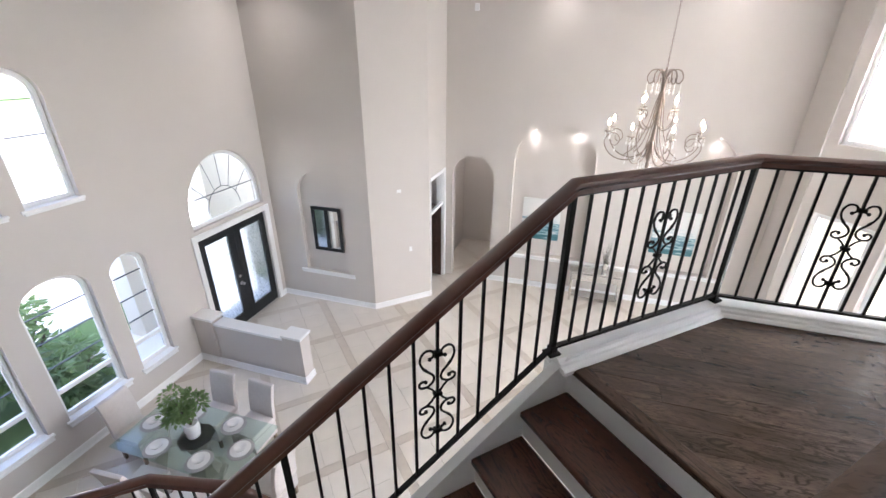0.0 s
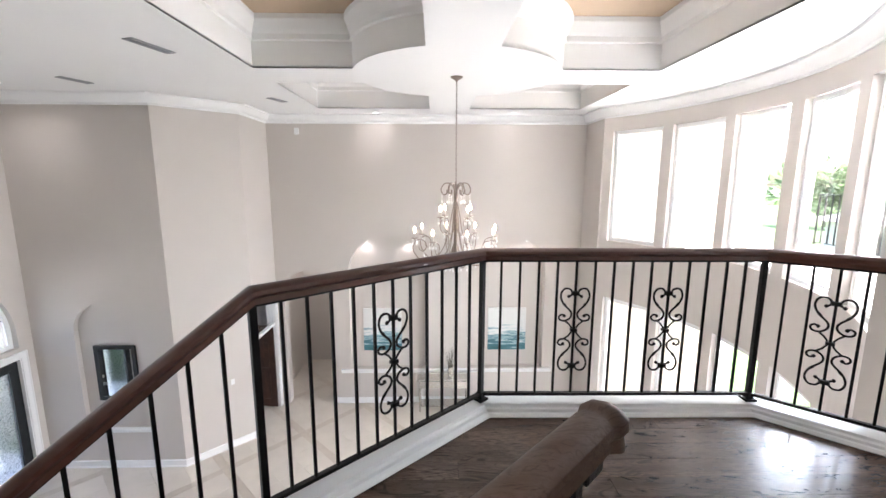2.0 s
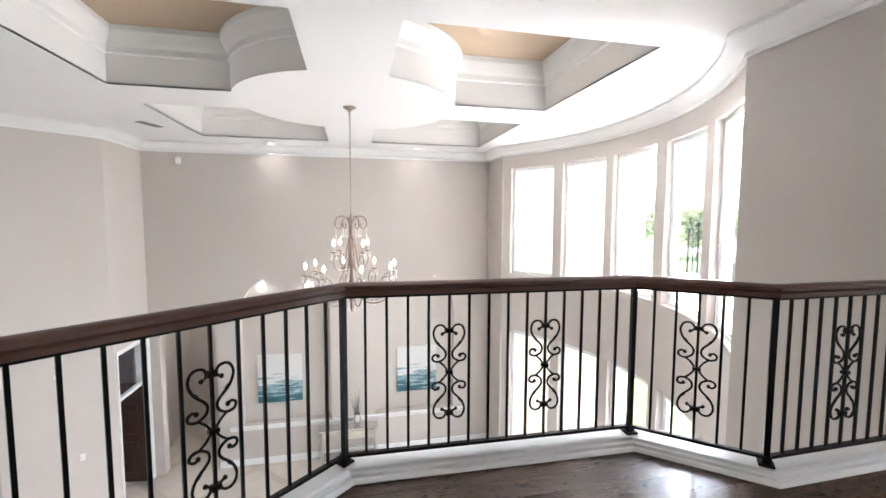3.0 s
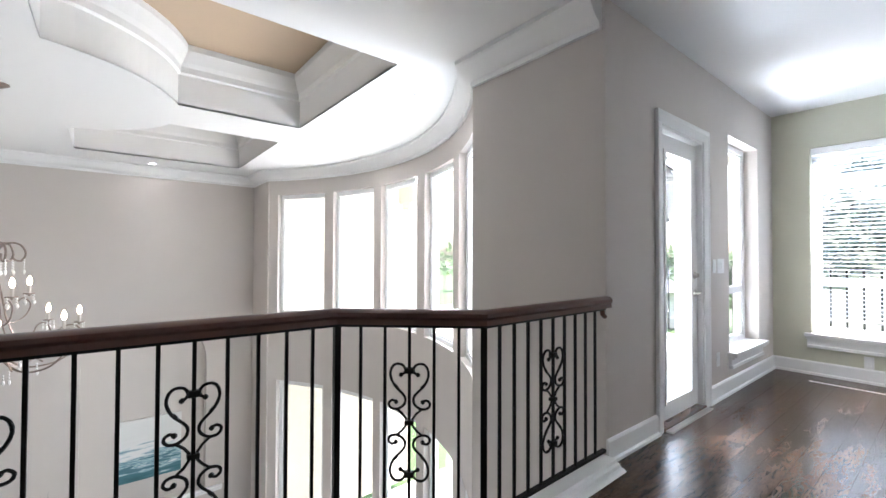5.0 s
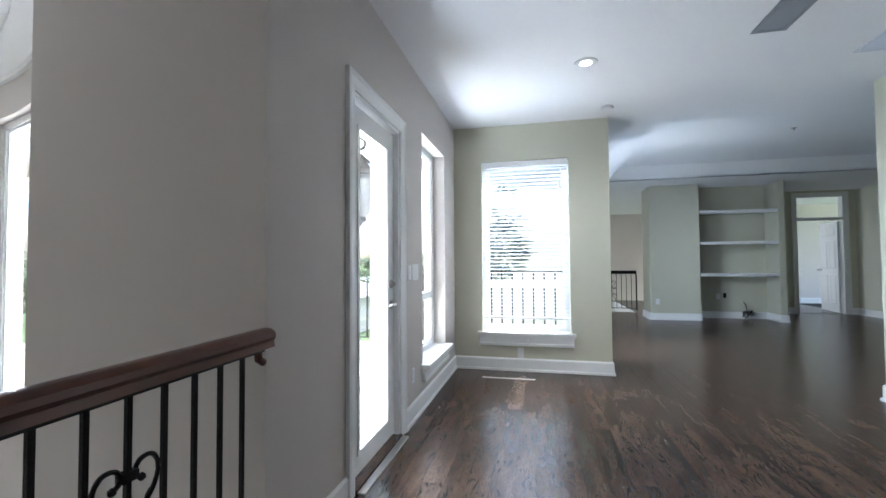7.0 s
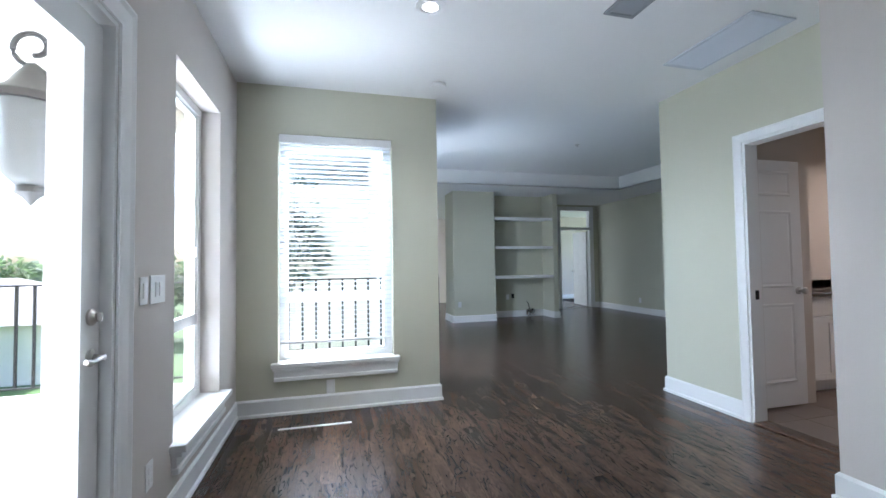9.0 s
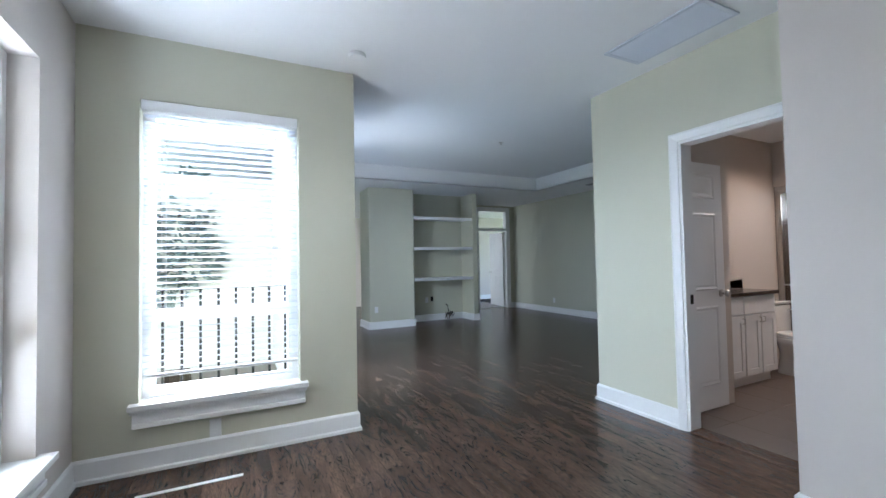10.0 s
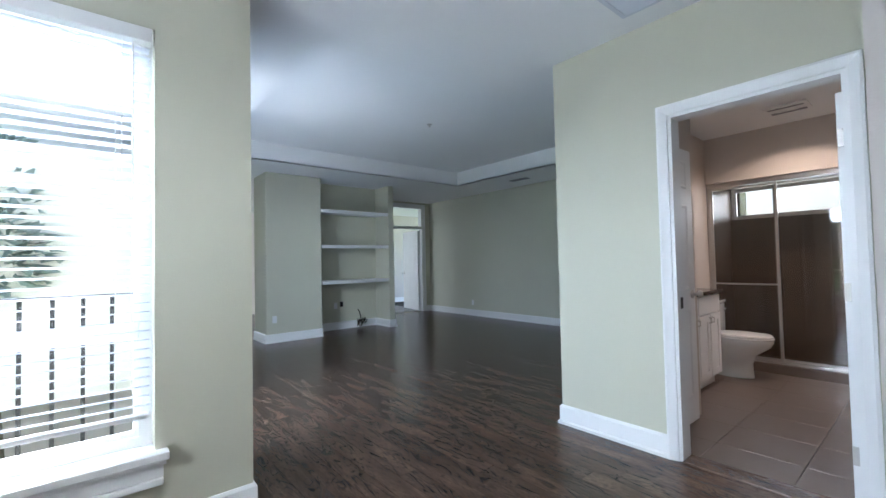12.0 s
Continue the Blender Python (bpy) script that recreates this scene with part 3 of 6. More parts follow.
structure("ceiling_bath", cube(4.7, XBC - 0.12, -5.9, YB - 0.12, 2.60, 2.66), WHITE, "warm white bathroom ceiling", "ceiling")

# crown and baseboards
CROWN = [(0, 0), (0.155, 0), (0.155, -0.03), (0.14, -0.034), (0.128, -0.05), (0.09, -0.105), (0.045, -0.145), (0.03, -0.15), (0.026, -0.185), (0, -0.185)]
bay_pts = [(BAY_C[0] + BAY_R * math.cos(a), BAY_C[1] + BAY_R * math.sin(a)) for a in (BAY_A1 + (BAY_A0 - BAY_A1) * i / 48 for i in range(49))]
path = [(XF, -3.0), (XF, 7.65), (-4.12, 7.65), (-3.1, 8.62), (-3.1, YF), (XB, YF), (XB, bay_pts[0][1])] + bay_pts[1:-1] + [(XB, bay_pts[-1][1]), (XB, 2.33)]
structure("trim_crown", sweep(bmesh.new(), [(x, y, CEIL - 0.001) for x, y in path], CROWN), TRIM, "white crown moulding round the great room", "trim", True)
BASE = [(0, 0), (0.028, 0), (0.028, 0.02), (0.016, 0.028), (0.016, 0.125), (0.006, 0.14), (0, 0.14)]


def baseboard(pts, z=0.0):
    return structure("baseboard", sweep(bmesh.new(), [(x, y, z) for x, y in pts], BASE), TRIM, "white moulded baseboard", "baseboard")


baseboard([(XB, YH), (4.61, YH)])
baseboard([(5.50, YH), (XG, YH), (XG, YG), (12.3, YG)])
baseboard([(SX + 0.62, -0.86), (SX, -0.86), (SX, -1.80)])
baseboard([(SX + 0.5, -1.80), (SX + 0.5, -3.17), (SX, -3.17), (SX, -3.29), (13.6, -3.29), (13.6, -4.20)])
baseboard([(13.6, -5.29), (13.6, -5.43), (XBC, -5.43), (XBC, YB), (6.21, YB)])
baseboard([(XFG, YB), (XFG, YFG), (-3.2, YFG)])
baseboard([(XF, -3), (XF, 5.4)], G)
baseboard([(XF, 7.5), (XF, 7.65), (-4.12, 7.65), (-3.1, 8.62), (-3.1, 8.72)], G)
baseboard([(-1.88, YF), (XB, YF), (XB, bay_pts[0][1])], G)
baseboard([(16.3, -3.0), (16.3, -8.4)])


# ---- windows and doors ----
def ring_frame(bm, outer, inner, y0, y1):
    """A frame between two outlines (u, z) with equal counts, from depth y0 to y1."""
    n = len(outer)
    v = [[bm.verts.new((u, y, z)) for u, z in lo] for lo, y in ((outer, y0), (inner, y0), (inner, y1), (outer, y1))]
    for i in range(n):
        j = (i + 1) % n
        for k in range(4):
            bm.faces.new([v[k][i], v[k][j], v[(k + 1) % 4][j], v[(k + 1) % 4][i]])
    return bm


def outline(w, z0, spring, rise, d, count=20):
    """The outline of an opening w wide, made smaller by d; a rise of 0 gives a flat head."""
    h = w / 2 - d
    if not rise:
        return [(-h, z0 + d), (h, z0 + d), (h, spring - d), (-h, spring - d)]
    return [(-h, z0 + d), (h, z0 + d)] + [(h * math.cos(math.pi * i / count), spring + (rise - d) * math.sin(math.pi * i / count)) for i in range(count + 1)]


def pane_mesh(loop, y, thick=0.006):
    bm = bmesh.new()
    a = [bm.verts.new((u, y, z)) for u, z in loop]
    b = [bm.verts.new((u, y + thick, z)) for u, z in loop]
    bm.faces.new(a)
    bm.faces.new(list(reversed(b)))
    for i in range(len(a)):
        j = (i + 1) % len(a)
        bm.faces.new([a[i], a[j], b[j], b[i]])
    return bm


def window(name, label, m, w, z0, spring, rise=0.0, bars=(), uprights=(), fan=False, depth=0.09, frame_w=0.045, bar_w=0.010, rail=None, bar_mat=None):
    """A window in the plane y = 0 of m, with the room on the side of -y."""
    ob = thing(name, label, "window", m, "", "structure")
    bm = bmesh.new()
    ring_frame(bm, outline(w, z0, spring, rise, 0.0), outline(w, z0, spring, rise, frame_w), depth, depth + 0.06)
    ring_frame(bm, outline(w, z0, spring, rise, frame_w), outline(w, z0, spring, rise, frame_w + 0.02), depth + 0.015, depth + 0.05)
    part("window_frame", bm, TRIM, ob)
    g = part("pane", pane_mesh(outline(w, z0, spring, rise, frame_w + 0.01), depth + 0.03), GLASS, ob)
    g.visible_shadow = False

    def half_at(z):
        if rise and z > spring:
            return (w / 2 - frame_w) * math.sqrt(max(0.0, 1 - ((z - spring) / (rise - frame_w)) ** 2))
        return w / 2 - frame_w
    for z in bars:
        h = half_at(z)
        part("glazing_bar", cube(-h, h, depth + 0.018, depth + 0.048, z - bar_w / 2, z + bar_w / 2), bar_mat or TRIM, ob)
    for u in uprights:
        part("glazing_bar", cube(u - bar_w / 2, u + bar_w / 2, depth + 0.019, depth + 0.047, z0 + frame_w, spring), bar_mat or TRIM, ob)
    if rail:
        part("meeting_rail", cube(-w / 2 + frame_w, w / 2 - frame_w, depth + 0.005, depth + 0.055, rail - 0.035, rail + 0.035, 0.004), TRIM, ob)
    if fan:
        cz = z0 + frame_w
        for rr in (0.42,):
            pts = [(rr * math.cos(math.pi * i / 18), depth + 0.03, cz + 0.12 + 0.45 * math.sin(math.pi * i / 18)) for i in range(19)]
            part("glazing_bar", tube(bmesh.new(), pts, 0.007, 6), bar_mat or TRIM, ob)
        for a in (35, 65, 90, 115, 145):
            c, s = math.cos(radians(a)), math.sin(radians(a))
            part("glazing_bar", tube(bmesh.new(), [(0.42 * c, depth + 0.03, cz + 0.12 + 0.45 * s), (0.86 * c, depth + 0.03, cz + 0.12 + 1.10 * s)], 0.006, 6), bar_mat or TRIM, ob)
    return ob


def sill(parent, u0, u1, z, out=0.07, apron=0.10):
    """A moulded stool and apron under a window, on the room's side."""
    part("window_sill", cube(u0 - 0.05, u1 + 0.05, -out, 0.125, z - 0.03, z + 0.006, 0.005), TRIM, parent)
    bm = bmesh.new()
    box(bm, u0 - 0.04, u1 + 0.04, -out + 0.022, -0.002, z - 0.055, z - 0.03, 0.004)
    box(bm, u0 - 0.03, u1 + 0.03, -0.028, -0.002, z - apron + 0.02, z - 0.055, 0.003)
    box(bm, u0 - 0.03, u1 + 0.03, -0.038, -0.002, z - apron - 0.012, z - apron + 0.02, 0.006)
    part("apron", bm, TRIM, parent)


def facing(x, y, z, turn):
    return pose(x, y, z, 0, 0, turn)


DARKBAR = material("dark_bronze_bar", (0.06, 0.06, 0.06), 0.4, 0.3, vary=0.1)
# west wall: room on the east, so the window's -y turns to +x
for i, (a, b) in enumerate(FRONT_WIN):
    r = 0.34 if b - a > 0.8 else 0.26
    w = window("window_%d" % (1 + i), "arched dining window with thin dark bars onto garden greenery", facing(XF, (a + b) / 2, 0, 90), b - a, -3.38, -1.62, r, bars=(-1.75, -2.15, -2.55), rail=-2.95, bar_mat=DARKBAR)
    sill(w, -(b - a) / 2, (b - a) / 2, -3.38, 0.05, 0.09)
for i, c in enumerate((3.57, 2.68)):
    w = window("window_%d" % (4 + i), "high arched window with thin dark bars", facing(XF, c, 0, 90), 0.66, -0.34, 0.98, 0.33, bars=(0.1, 0.52, 0.95), bar_mat=DARKBAR)
    sill(w, -0.33, 0.33, -0.34, 0.03, 0.05)
w = window("window_6", "half-round fanlight over the front doors with dark bars", facing(XF, 6.45, 0, 90), 1.9, -1.52, -1.25, 1.05, bars=(-1.0,), fan=True, bar_mat=DARKBAR)

# curved bay: one flat unit in each opening
for i, (a, b) in enumerate(BAYW):
    mid = (a + b) / 2
    rr = BAY_R * math.cos((b - a) / 2) + 0.03
    wd = 2 * BAY_R * math.sin((b - a) / 2)
    m = pose(BAY_C[0] + rr * math.cos(mid), BAY_C[1] + rr * math.sin(mid), 0, 0, 0, math.degrees(mid) - 90)
    window("window_%d" % (7 + i), "tall white framed bay window, bright daylight behind", m, wd, 0.14, 2.31, depth=0.05, frame_w=0.05)
    lo = window("window_%d" % (12 + i), "tall ground floor bay window, white frame", m, wd, G + 0.02, -1.04, depth=0.05, frame_w=0.07, rail=G + 0.5 if i != 1 else None)

# side window of the terrace wall and the blind window of the green wall
w = window("window_17", "tall white sash window beside the terrace door", facing((SIDE_WIN[0] + SIDE_WIN[1]) / 2, YH, 0, 0), SIDE_WIN[1] - SIDE_WIN[0], 0.36, 2.31, depth=0.12, frame_w=0.05, rail=0.88)
sill(w, -0.43, 0.43, 0.36, 0.075, 0.13)
part("sash_latch", cube(0.31, 0.35, 0.105, 0.135, 1.29, 1.36, 0.004), PLASTIC, w)
gw = window("window_18", "tall white sash window behind a venetian blind", facing(XG, (GREEN_WIN[0] + GREEN_WIN[1]) / 2, 0, -90), GREEN_WIN[1] - GREEN_WIN[0], 0.42, 2.34, depth=0.10, frame_w=0.05, rail=0.95)
sill(gw, -0.48, 0.48, 0.42, 0.06, 0.13)

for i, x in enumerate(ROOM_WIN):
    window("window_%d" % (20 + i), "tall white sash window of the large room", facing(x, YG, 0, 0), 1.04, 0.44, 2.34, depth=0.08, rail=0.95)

blind = thing("venetian_blind", "white slatted venetian blind lowered over the tall window", "blind", facing(XG, 1.51, 0, -90))
BL = material("translucent_white_slat", (0.70, 0.73, 0.79), 0.45, vary=0.02)
part("headrail", cube(-0.47, 0.47, -0.012, 0.05, 2.27, 2.335, 0.004), TRIM, blind)
sm = None
for i in range(40):
    z = 2.245 - i * 0.0415
    if sm is None:
        bm = bmesh.new()
        rows = [(-0.024, -0.002), (-0.008, 0.0015), (0.008, 0.0015), (0.024, -0.002)]
        v = [[bm.verts.new((x, y, h + t)) for y, h in rows] for x in (-0.462, 0.462) for t in (0, 0.0022)]
        for k in range(3):
            bm.faces.new([v[0][k], v[0][k + 1], v[2][k + 1], v[2][k]])
            bm.faces.new([v[1][k], v[3][k], v[3][k + 1], v[1][k + 1]])
        for k in (0, 3):
            bm.faces.new([v[0][k], v[2][k], v[3][k], v[1][k]])
        for p, q in ((0, 1), (2, 3)):
            bm.faces.new([*v[p], *reversed(v[q])])
        s = part("slat", bm, BL, blind)
        sm = s.data
    else:
        s = new("slat", sm)
        s.parent = blind
    s.matrix_basis = pose(0, 0.035, z, -7, 0, random.uniform(-0.15, 0.15))
part("bottom_rail", cube(-0.462, 0.462, 0.01, 0.055, 0.57, 0.59, 0.004), TRIM, blind)
for u in (-0.34, 0.34):
    part("ladder_cord", tube(bmesh.new(), [(u, 0.03, 2.27), (u, 0.03, 0.58)], 0.0016, 4), PLASTIC, blind)
for u, l in ((-0.36, 0.9), (0.36, 0.6)):
    part("pull_cord", tube(bmesh.new(), [(u, 0.0, 2.26), (u, -0.002, 2.26 - l)], 0.0018, 4), PLASTIC, blind)
part("tilt_wand", tube(bmesh.new(), [(0.40, 0.0, 2.26), (0.40, -0.004, 1.55)], 0.004, 6), PLASTIC, blind)


def casing(name, label, m, w, h, cw=0.085, jamb=0.14, both=False):
    """White moulded casing and jambs round a doorway w wide and h high, centred on x = 0."""
    ob = thing(name, label, "door frame", m, "", "structure")
    prof = [(0, 0), (cw, 0), (cw, 0.022), (cw - 0.014, 0.026), (cw - 0.03, 0.018), (0.02, 0.014), (0.008, 0.010), (0, 0.010)]
    bm = bmesh.new()
    corners = [(-w / 2, 0), (-w / 2, h), (w / 2, h), (w / 2, 0)]
    dirs = [(-1, 0), (-1, 1), (1, 1), (1, 0)]
    rings = [[bm.verts.new((u + du * o, -d - 0.002, z + dz * o)) for o, d in prof] for (u, z), (du, dz) in zip(corners, dirs)]
    for r, s in zip(rings, rings[1:]):
        for k in range(len(prof)):
            j = (k + 1) % len(prof)
            bm.faces.new([r[k], r[j], s[j], s[k]])
    bm.faces.new(rings[0])
    bm.faces.new(rings[-1])
    part("casing", bm, TRIM, ob)
    bm = bmesh.new()
    box(bm, -w / 2, -w / 2 + 0.02, 0.0, jamb, 0, h - 0.02)
    box(bm, w / 2 - 0.02, w / 2, 0.0, jamb, 0, h - 0.02)
    box(bm, -w / 2, w / 2, 0.0, jamb, h - 0.02, h)
    part("jamb", bm, TRIM, ob)
    return ob


def panel_door(m, w, h, label, rows=((0.20, 0.85), (0.98, 1.62), (1.74, 1.95)), cols=2, knob_side=1, mat=None, knob_h=0.95):
    """A moulded panel door leaf from x = 0 (hinge) to x = w."""
    ob = thing("door_leaf", label, "door", m, "", "structure")
    t = 0.036
    bm = cube(0, w, 0, t, 0.008, h, 0.003)
    part("slab", bm, mat or TRIM, ob)
    cw = (w - 0.11 * (cols + 1)) / cols
    for z0, z1 in rows:
        for c in range(cols):
            x0 = 0.11 + c * (cw + 0.11)
            for y, s in ((0, -1), (t, 1)):
                bm = bmesh.new()
                o = [(x0, z0), (x0 + cw, z0), (x0 + cw, z1), (x0, z1)]
                loops = []
                for d, e in ((0, 0.001), (0.012, 0.009), (0.03, 0.003), (0.045, 0.006)):
                    loops.append([bm.verts.new((x + (d if x == x0 else -d), y + s * e, z + (d if z == z0 else -d))) for x, z in o])
                for p, q in zip(loops, loops[1:]):
                    for k in range(4):
                        bm.faces.new([p[k], p[(k + 1) % 4], q[(k + 1) % 4], q[k]])
                bm.faces.new(loops[-1])
                part("panel", bm, mat or TRIM, ob)
    x = w - 0.06 if knob_side > 0 else 0.06
    for s in (-1, 1):
        bm = lathe(bmesh.new(), [(0.032, 0), (0.032, 0.006), (0.012, 0.012), (0.011, 0.035), (0.026, 0.045), (0.029, 0.058), (0.02, 0.07), (0.004, 0.073)], 16)
        part("knob", bm, STEEL, ob, "brushed nickel knob", True, pose(x, t if s > 0 else 0, knob_h, -90 * s, 0, 0))
    return ob


# glass terrace door
gd = casing("door_1", "white casing of the glass terrace door", facing(5.055, YH, 0, 0), 0.75, 2.135, 0.09, 0.2)
leaf = thing("door_leaf", "white terrace door with a full glass pane", "door", facing(5.06, YH + 0.04, 0, 0), "", "structure")
bm = bmesh.new()
ring_frame(bm, outline(0.70, 0.03, 2.10, 0, 0), outline(0.70, 0.03, 2.10, 0, 0.115), 0, 0.042)
ring_frame(bm, outline(0.70, 0.03, 2.10, 0, 0.105), outline(0.70, 0.03, 2.10, 0, 0.13), -0.008, 0.05)
part("leaf_frame", bm, TRIM, leaf)
part("pane", pane_mesh(outline(0.70, 0.03, 2.10, 0, 0.12), 0.018), GLASS, leaf).visible_shadow = False
bm = lathe(bmesh.new(), [(0.03, 0), (0.03, 0.006), (0.012, 0.012), (0.011, 0.045), (0.004, 0.046)], 16)
h = part("lever_handle", bm, STEEL, leaf, "brushed nickel lever handle", True, pose(0.295, 0, 0.92, 90))
part("lever", tube(bmesh.new(), [(0, 0, 0.04), (-0.03, 0.004, 0.044), (-0.075, -0.002, 0.044), (-0.11, 0.006, 0.042)], 0.009, 8), STEEL, h, "", True)
bm = lathe(bmesh.new(), [(0.03, 0), (0.03, 0.008), (0.02, 0.016), (0.018, 0.02)], 16)
d = part("deadbolt", bm, STEEL, leaf, "brushed nickel deadbolt", True, pose(0.295, 0, 1.06, 90))
part("thumb_turn", cube(-0.004, 0.004, -0.016, 0.016, 0.016, 0.036, 0.002), STEEL, d)
part("threshold", cube(-0.37, 0.37, -0.06, 0.12, 0.0, 0.022, 0.005), BOARD, leaf, "dark wooden threshold")
part("threshold_bar", cube(-0.37, 0.37, -0.105, -0.06, 0.0, 0.012, 0.003), STEEL, leaf, "pale metal threshold strip")

# bathroom doorway
bd = casing("door_2", "white casing of the open bathroom doorway", facing(5.745, YB, 0, 180), 0.81, 2.125, 0.06, 0.12)
for z in (0.25, 1.05, 1.82):
    part("hinge", cube(0.348, 0.382, 0.1175, 0.1245, z - 0.045, z + 0.045, 0.001), STEEL, bd, "nickel hinge plate")
part("strike_plate", cube(-0.387, -0.383, 0.05, 0.085, 0.92, 0.99, 0.001), IRON, bd, "dark strike plate")
part("threshold", cube(-0.383, 0.383, -0.02, 0.12, 0.0, 0.012, 0.004), BOARD, bd, "dark wooden threshold strip")
panel_door(pose(5.362, YB - 0.125, 0.01, 0, 0, -93), 0.71, 2.04, "white panelled bathroom door swung fully open", knob_side=1)
panel_door(pose(6.305, YB - 0.17, 0.01, 0, 0, -90), 0.62, 2.04, "white panelled closet door beside the bathroom vanity", cols=1, knob_side=1)
casing("door_3", "white casing of the far doorway with a transom", facing(13.6, -4.745, 0, -90), 0.91, 2.62, 0.085, 0.14)
part("transom_rail", cube(13.602, 13.70, -5.19, -4.30, 2.08, 2.15, 0.004), TRIM, bpy.data.objects["door_3"], "", False, bpy.data.objects["door_3"].matrix_basis.inverted())
panel_door(pose(13.70, -5.16, 0.01, 0, 0, -8), 0.84, 2.04, "white six-panel door standing ajar in the far doorway")

# front doors
casing("door_4", "white casing round the black front doors", facing(XF, 6.45, G, 90), 1.9, 2.30, 0.11, 0.2)
FROST = bpy.data.materials.new("etched_door_glass")
FROST.use_nodes = True
fn, fl = FROST.node_tree.nodes, FROST.node_tree.links
fb = fn["Principled BSDF"]
fb.inputs["Transmission Weight"].default_value, fb.inputs["Roughness"].default_value = 1.0, 0.45
fb.inputs["Base Color"].default_value, fb.inputs["IOR"].default_value = (0.93, 0.96, 0.97, 1), 1.08
vor, fco, fbp = fn.new("ShaderNodeTexVoronoi"), fn.new("ShaderNodeTexCoord"), fn.new("ShaderNodeBump")
vor.feature = "DISTANCE_TO_EDGE"
vor.inputs["Scale"].default_value = 14
fl.new(fco.outputs["Object"], vor.inputs["Vector"])
fl.new(vor.outputs[0], fbp.inputs["Height"])
fbp.inputs["Strength"].default_value = 0.9
fl.new(fbp.outputs["Normal"], fb.inputs["Normal"])
frr = fn.new("ShaderNodeMapRange")
frr.inputs["From Max"].default_value, frr.inputs["To Min"].default_value, frr.inputs["To Max"].default_value = 0.06, 0.1, 0.6
fl.new(vor.outputs[0], frr.inputs["Value"])
fl.new(frr.outputs[0], fb.inputs["Roughness"])
etch = fn.new("ShaderNodeMix")
etch.data_type = "RGBA"
etch.inputs["A"].default_value, etch.inputs["B"].default_value = (0.30, 0.33, 0.35, 1), (0.80, 0.83, 0.85, 1)
fsw = fn.new("ShaderNodeTexNoise")
fsw.inputs["Scale"].default_value, fsw.inputs["Detail"].default_value, fsw.inputs["Distortion"].default_value = 16, 4, 3.0
fl.new(fco.outputs["Object"], fsw.inputs["Vector"])
fst = fn.new("ShaderNodeMapRange")
fst.inputs["From Min"].default_value, fst.inputs["From Max"].default_value = 0.38, 0.56
fl.new(fsw.outputs["Fac"], fst.inputs["Value"])
fl.new(fst.outputs[0], etch.inputs["Factor"])
fl.new(etch.outputs["Result"], fb.inputs["Base Color"])
for s in (-1, 1):
    fd = thing("door_leaf", "black framed front door leaf with etched glass", "door", facing(XF - 0.06, 6.45, G, 90), "front doors", "structure")
    bm = bmesh.new()
    u0, u1 = sorted((0.004 * s, 0.93 * s))
    ring_frame(bm, [(u0, 0.01), (u1, 0.01), (u1, 2.28), (u0, 2.28)], [(u0 + 0.15, 0.26), (u1 - 0.15, 0.26), (u1 - 0.15, 2.12), (u0 + 0.15, 2.12)], 0, 0.045)
    ring_frame(bm, [(u0 + 0.14, 0.25), (u1 - 0.14, 0.25), (u1 - 0.14, 2.13), (u0 + 0.14, 2.13)], [(u0 + 0.165, 0.275), (u1 - 0.165, 0.275), (u1 - 0.165, 2.105), (u0 + 0.165, 2.105)], -0.01, 0.055)
    part("leaf_frame", bm, BLACK, fd)
    part("pane", pane_mesh([(u0 + 0.15, 0.26), (u1 - 0.15, 0.26), (u1 - 0.15, 2.12), (u0 + 0.15, 2.12)], 0.02), FROST, fd).visible_shadow = False
    if s < 0:
        part("door_handle", lathe(bmesh.new(), [(0.04, 0), (0.04, 0.01), (0.014, 0.02), (0.014, 0.045), (0.032, 0.055), (0.03, 0.08), (0.01, 0.088)], 14), STEEL, fd, "nickel door knob", True, pose(-0.08, 0, 0.95, 90))
        part("deadbolt", lathe(bmesh.new(), [(0.034, 0), (0.034, 0.012), (0.02, 0.02)], 14), STEEL, fd, "nickel deadbolt", True, pose(-0.08, 0, 1.12, 90))

# ---- balcony rail, stair and landing ----
CURB = [(-0.115, -0.016), (0.045, -0.016), (0.045, 0.028), (0.055, 0.034), (0.055, 0.05), (-0.055, 0.05), (-0.062, 0.036), (-0.078, 0.03), (-0.084, 0.016), (-0.10, 0.014), (-0.115, 0.004)]
curb_path = [(*p, 0.0) for p in (E, D, C, B, A)]
structure("trim_landing", sweep(bmesh.new(), [(x, y, z) for x, y, z in curb_path], CURB), TRIM, "white moulded curb along the landing edge", "trim")
FASCIA = [(0.002, -0.02), (0.045, -0.02), (0.05, -0.34), (0.03, -0.37), (0.002, -0.37)]
structure("trim_fascia", sweep(bmesh.new(), [(x, y, z) for x, y, z in curb_path], FASCIA), TRIM, "white fascia board below the landing edge", "trim")
HAND = [(-0.034, -0.026), (-0.030, -0.004), (-0.038, 0.008), (-0.036, 0.024), (-0.022, 0.036), (0, 0.040), (0.022, 0.036), (0.036, 0.024), (0.038, 0.008), (0.030, -0.004), (0.034, -0.026)]
RAIL_Z = 0.938


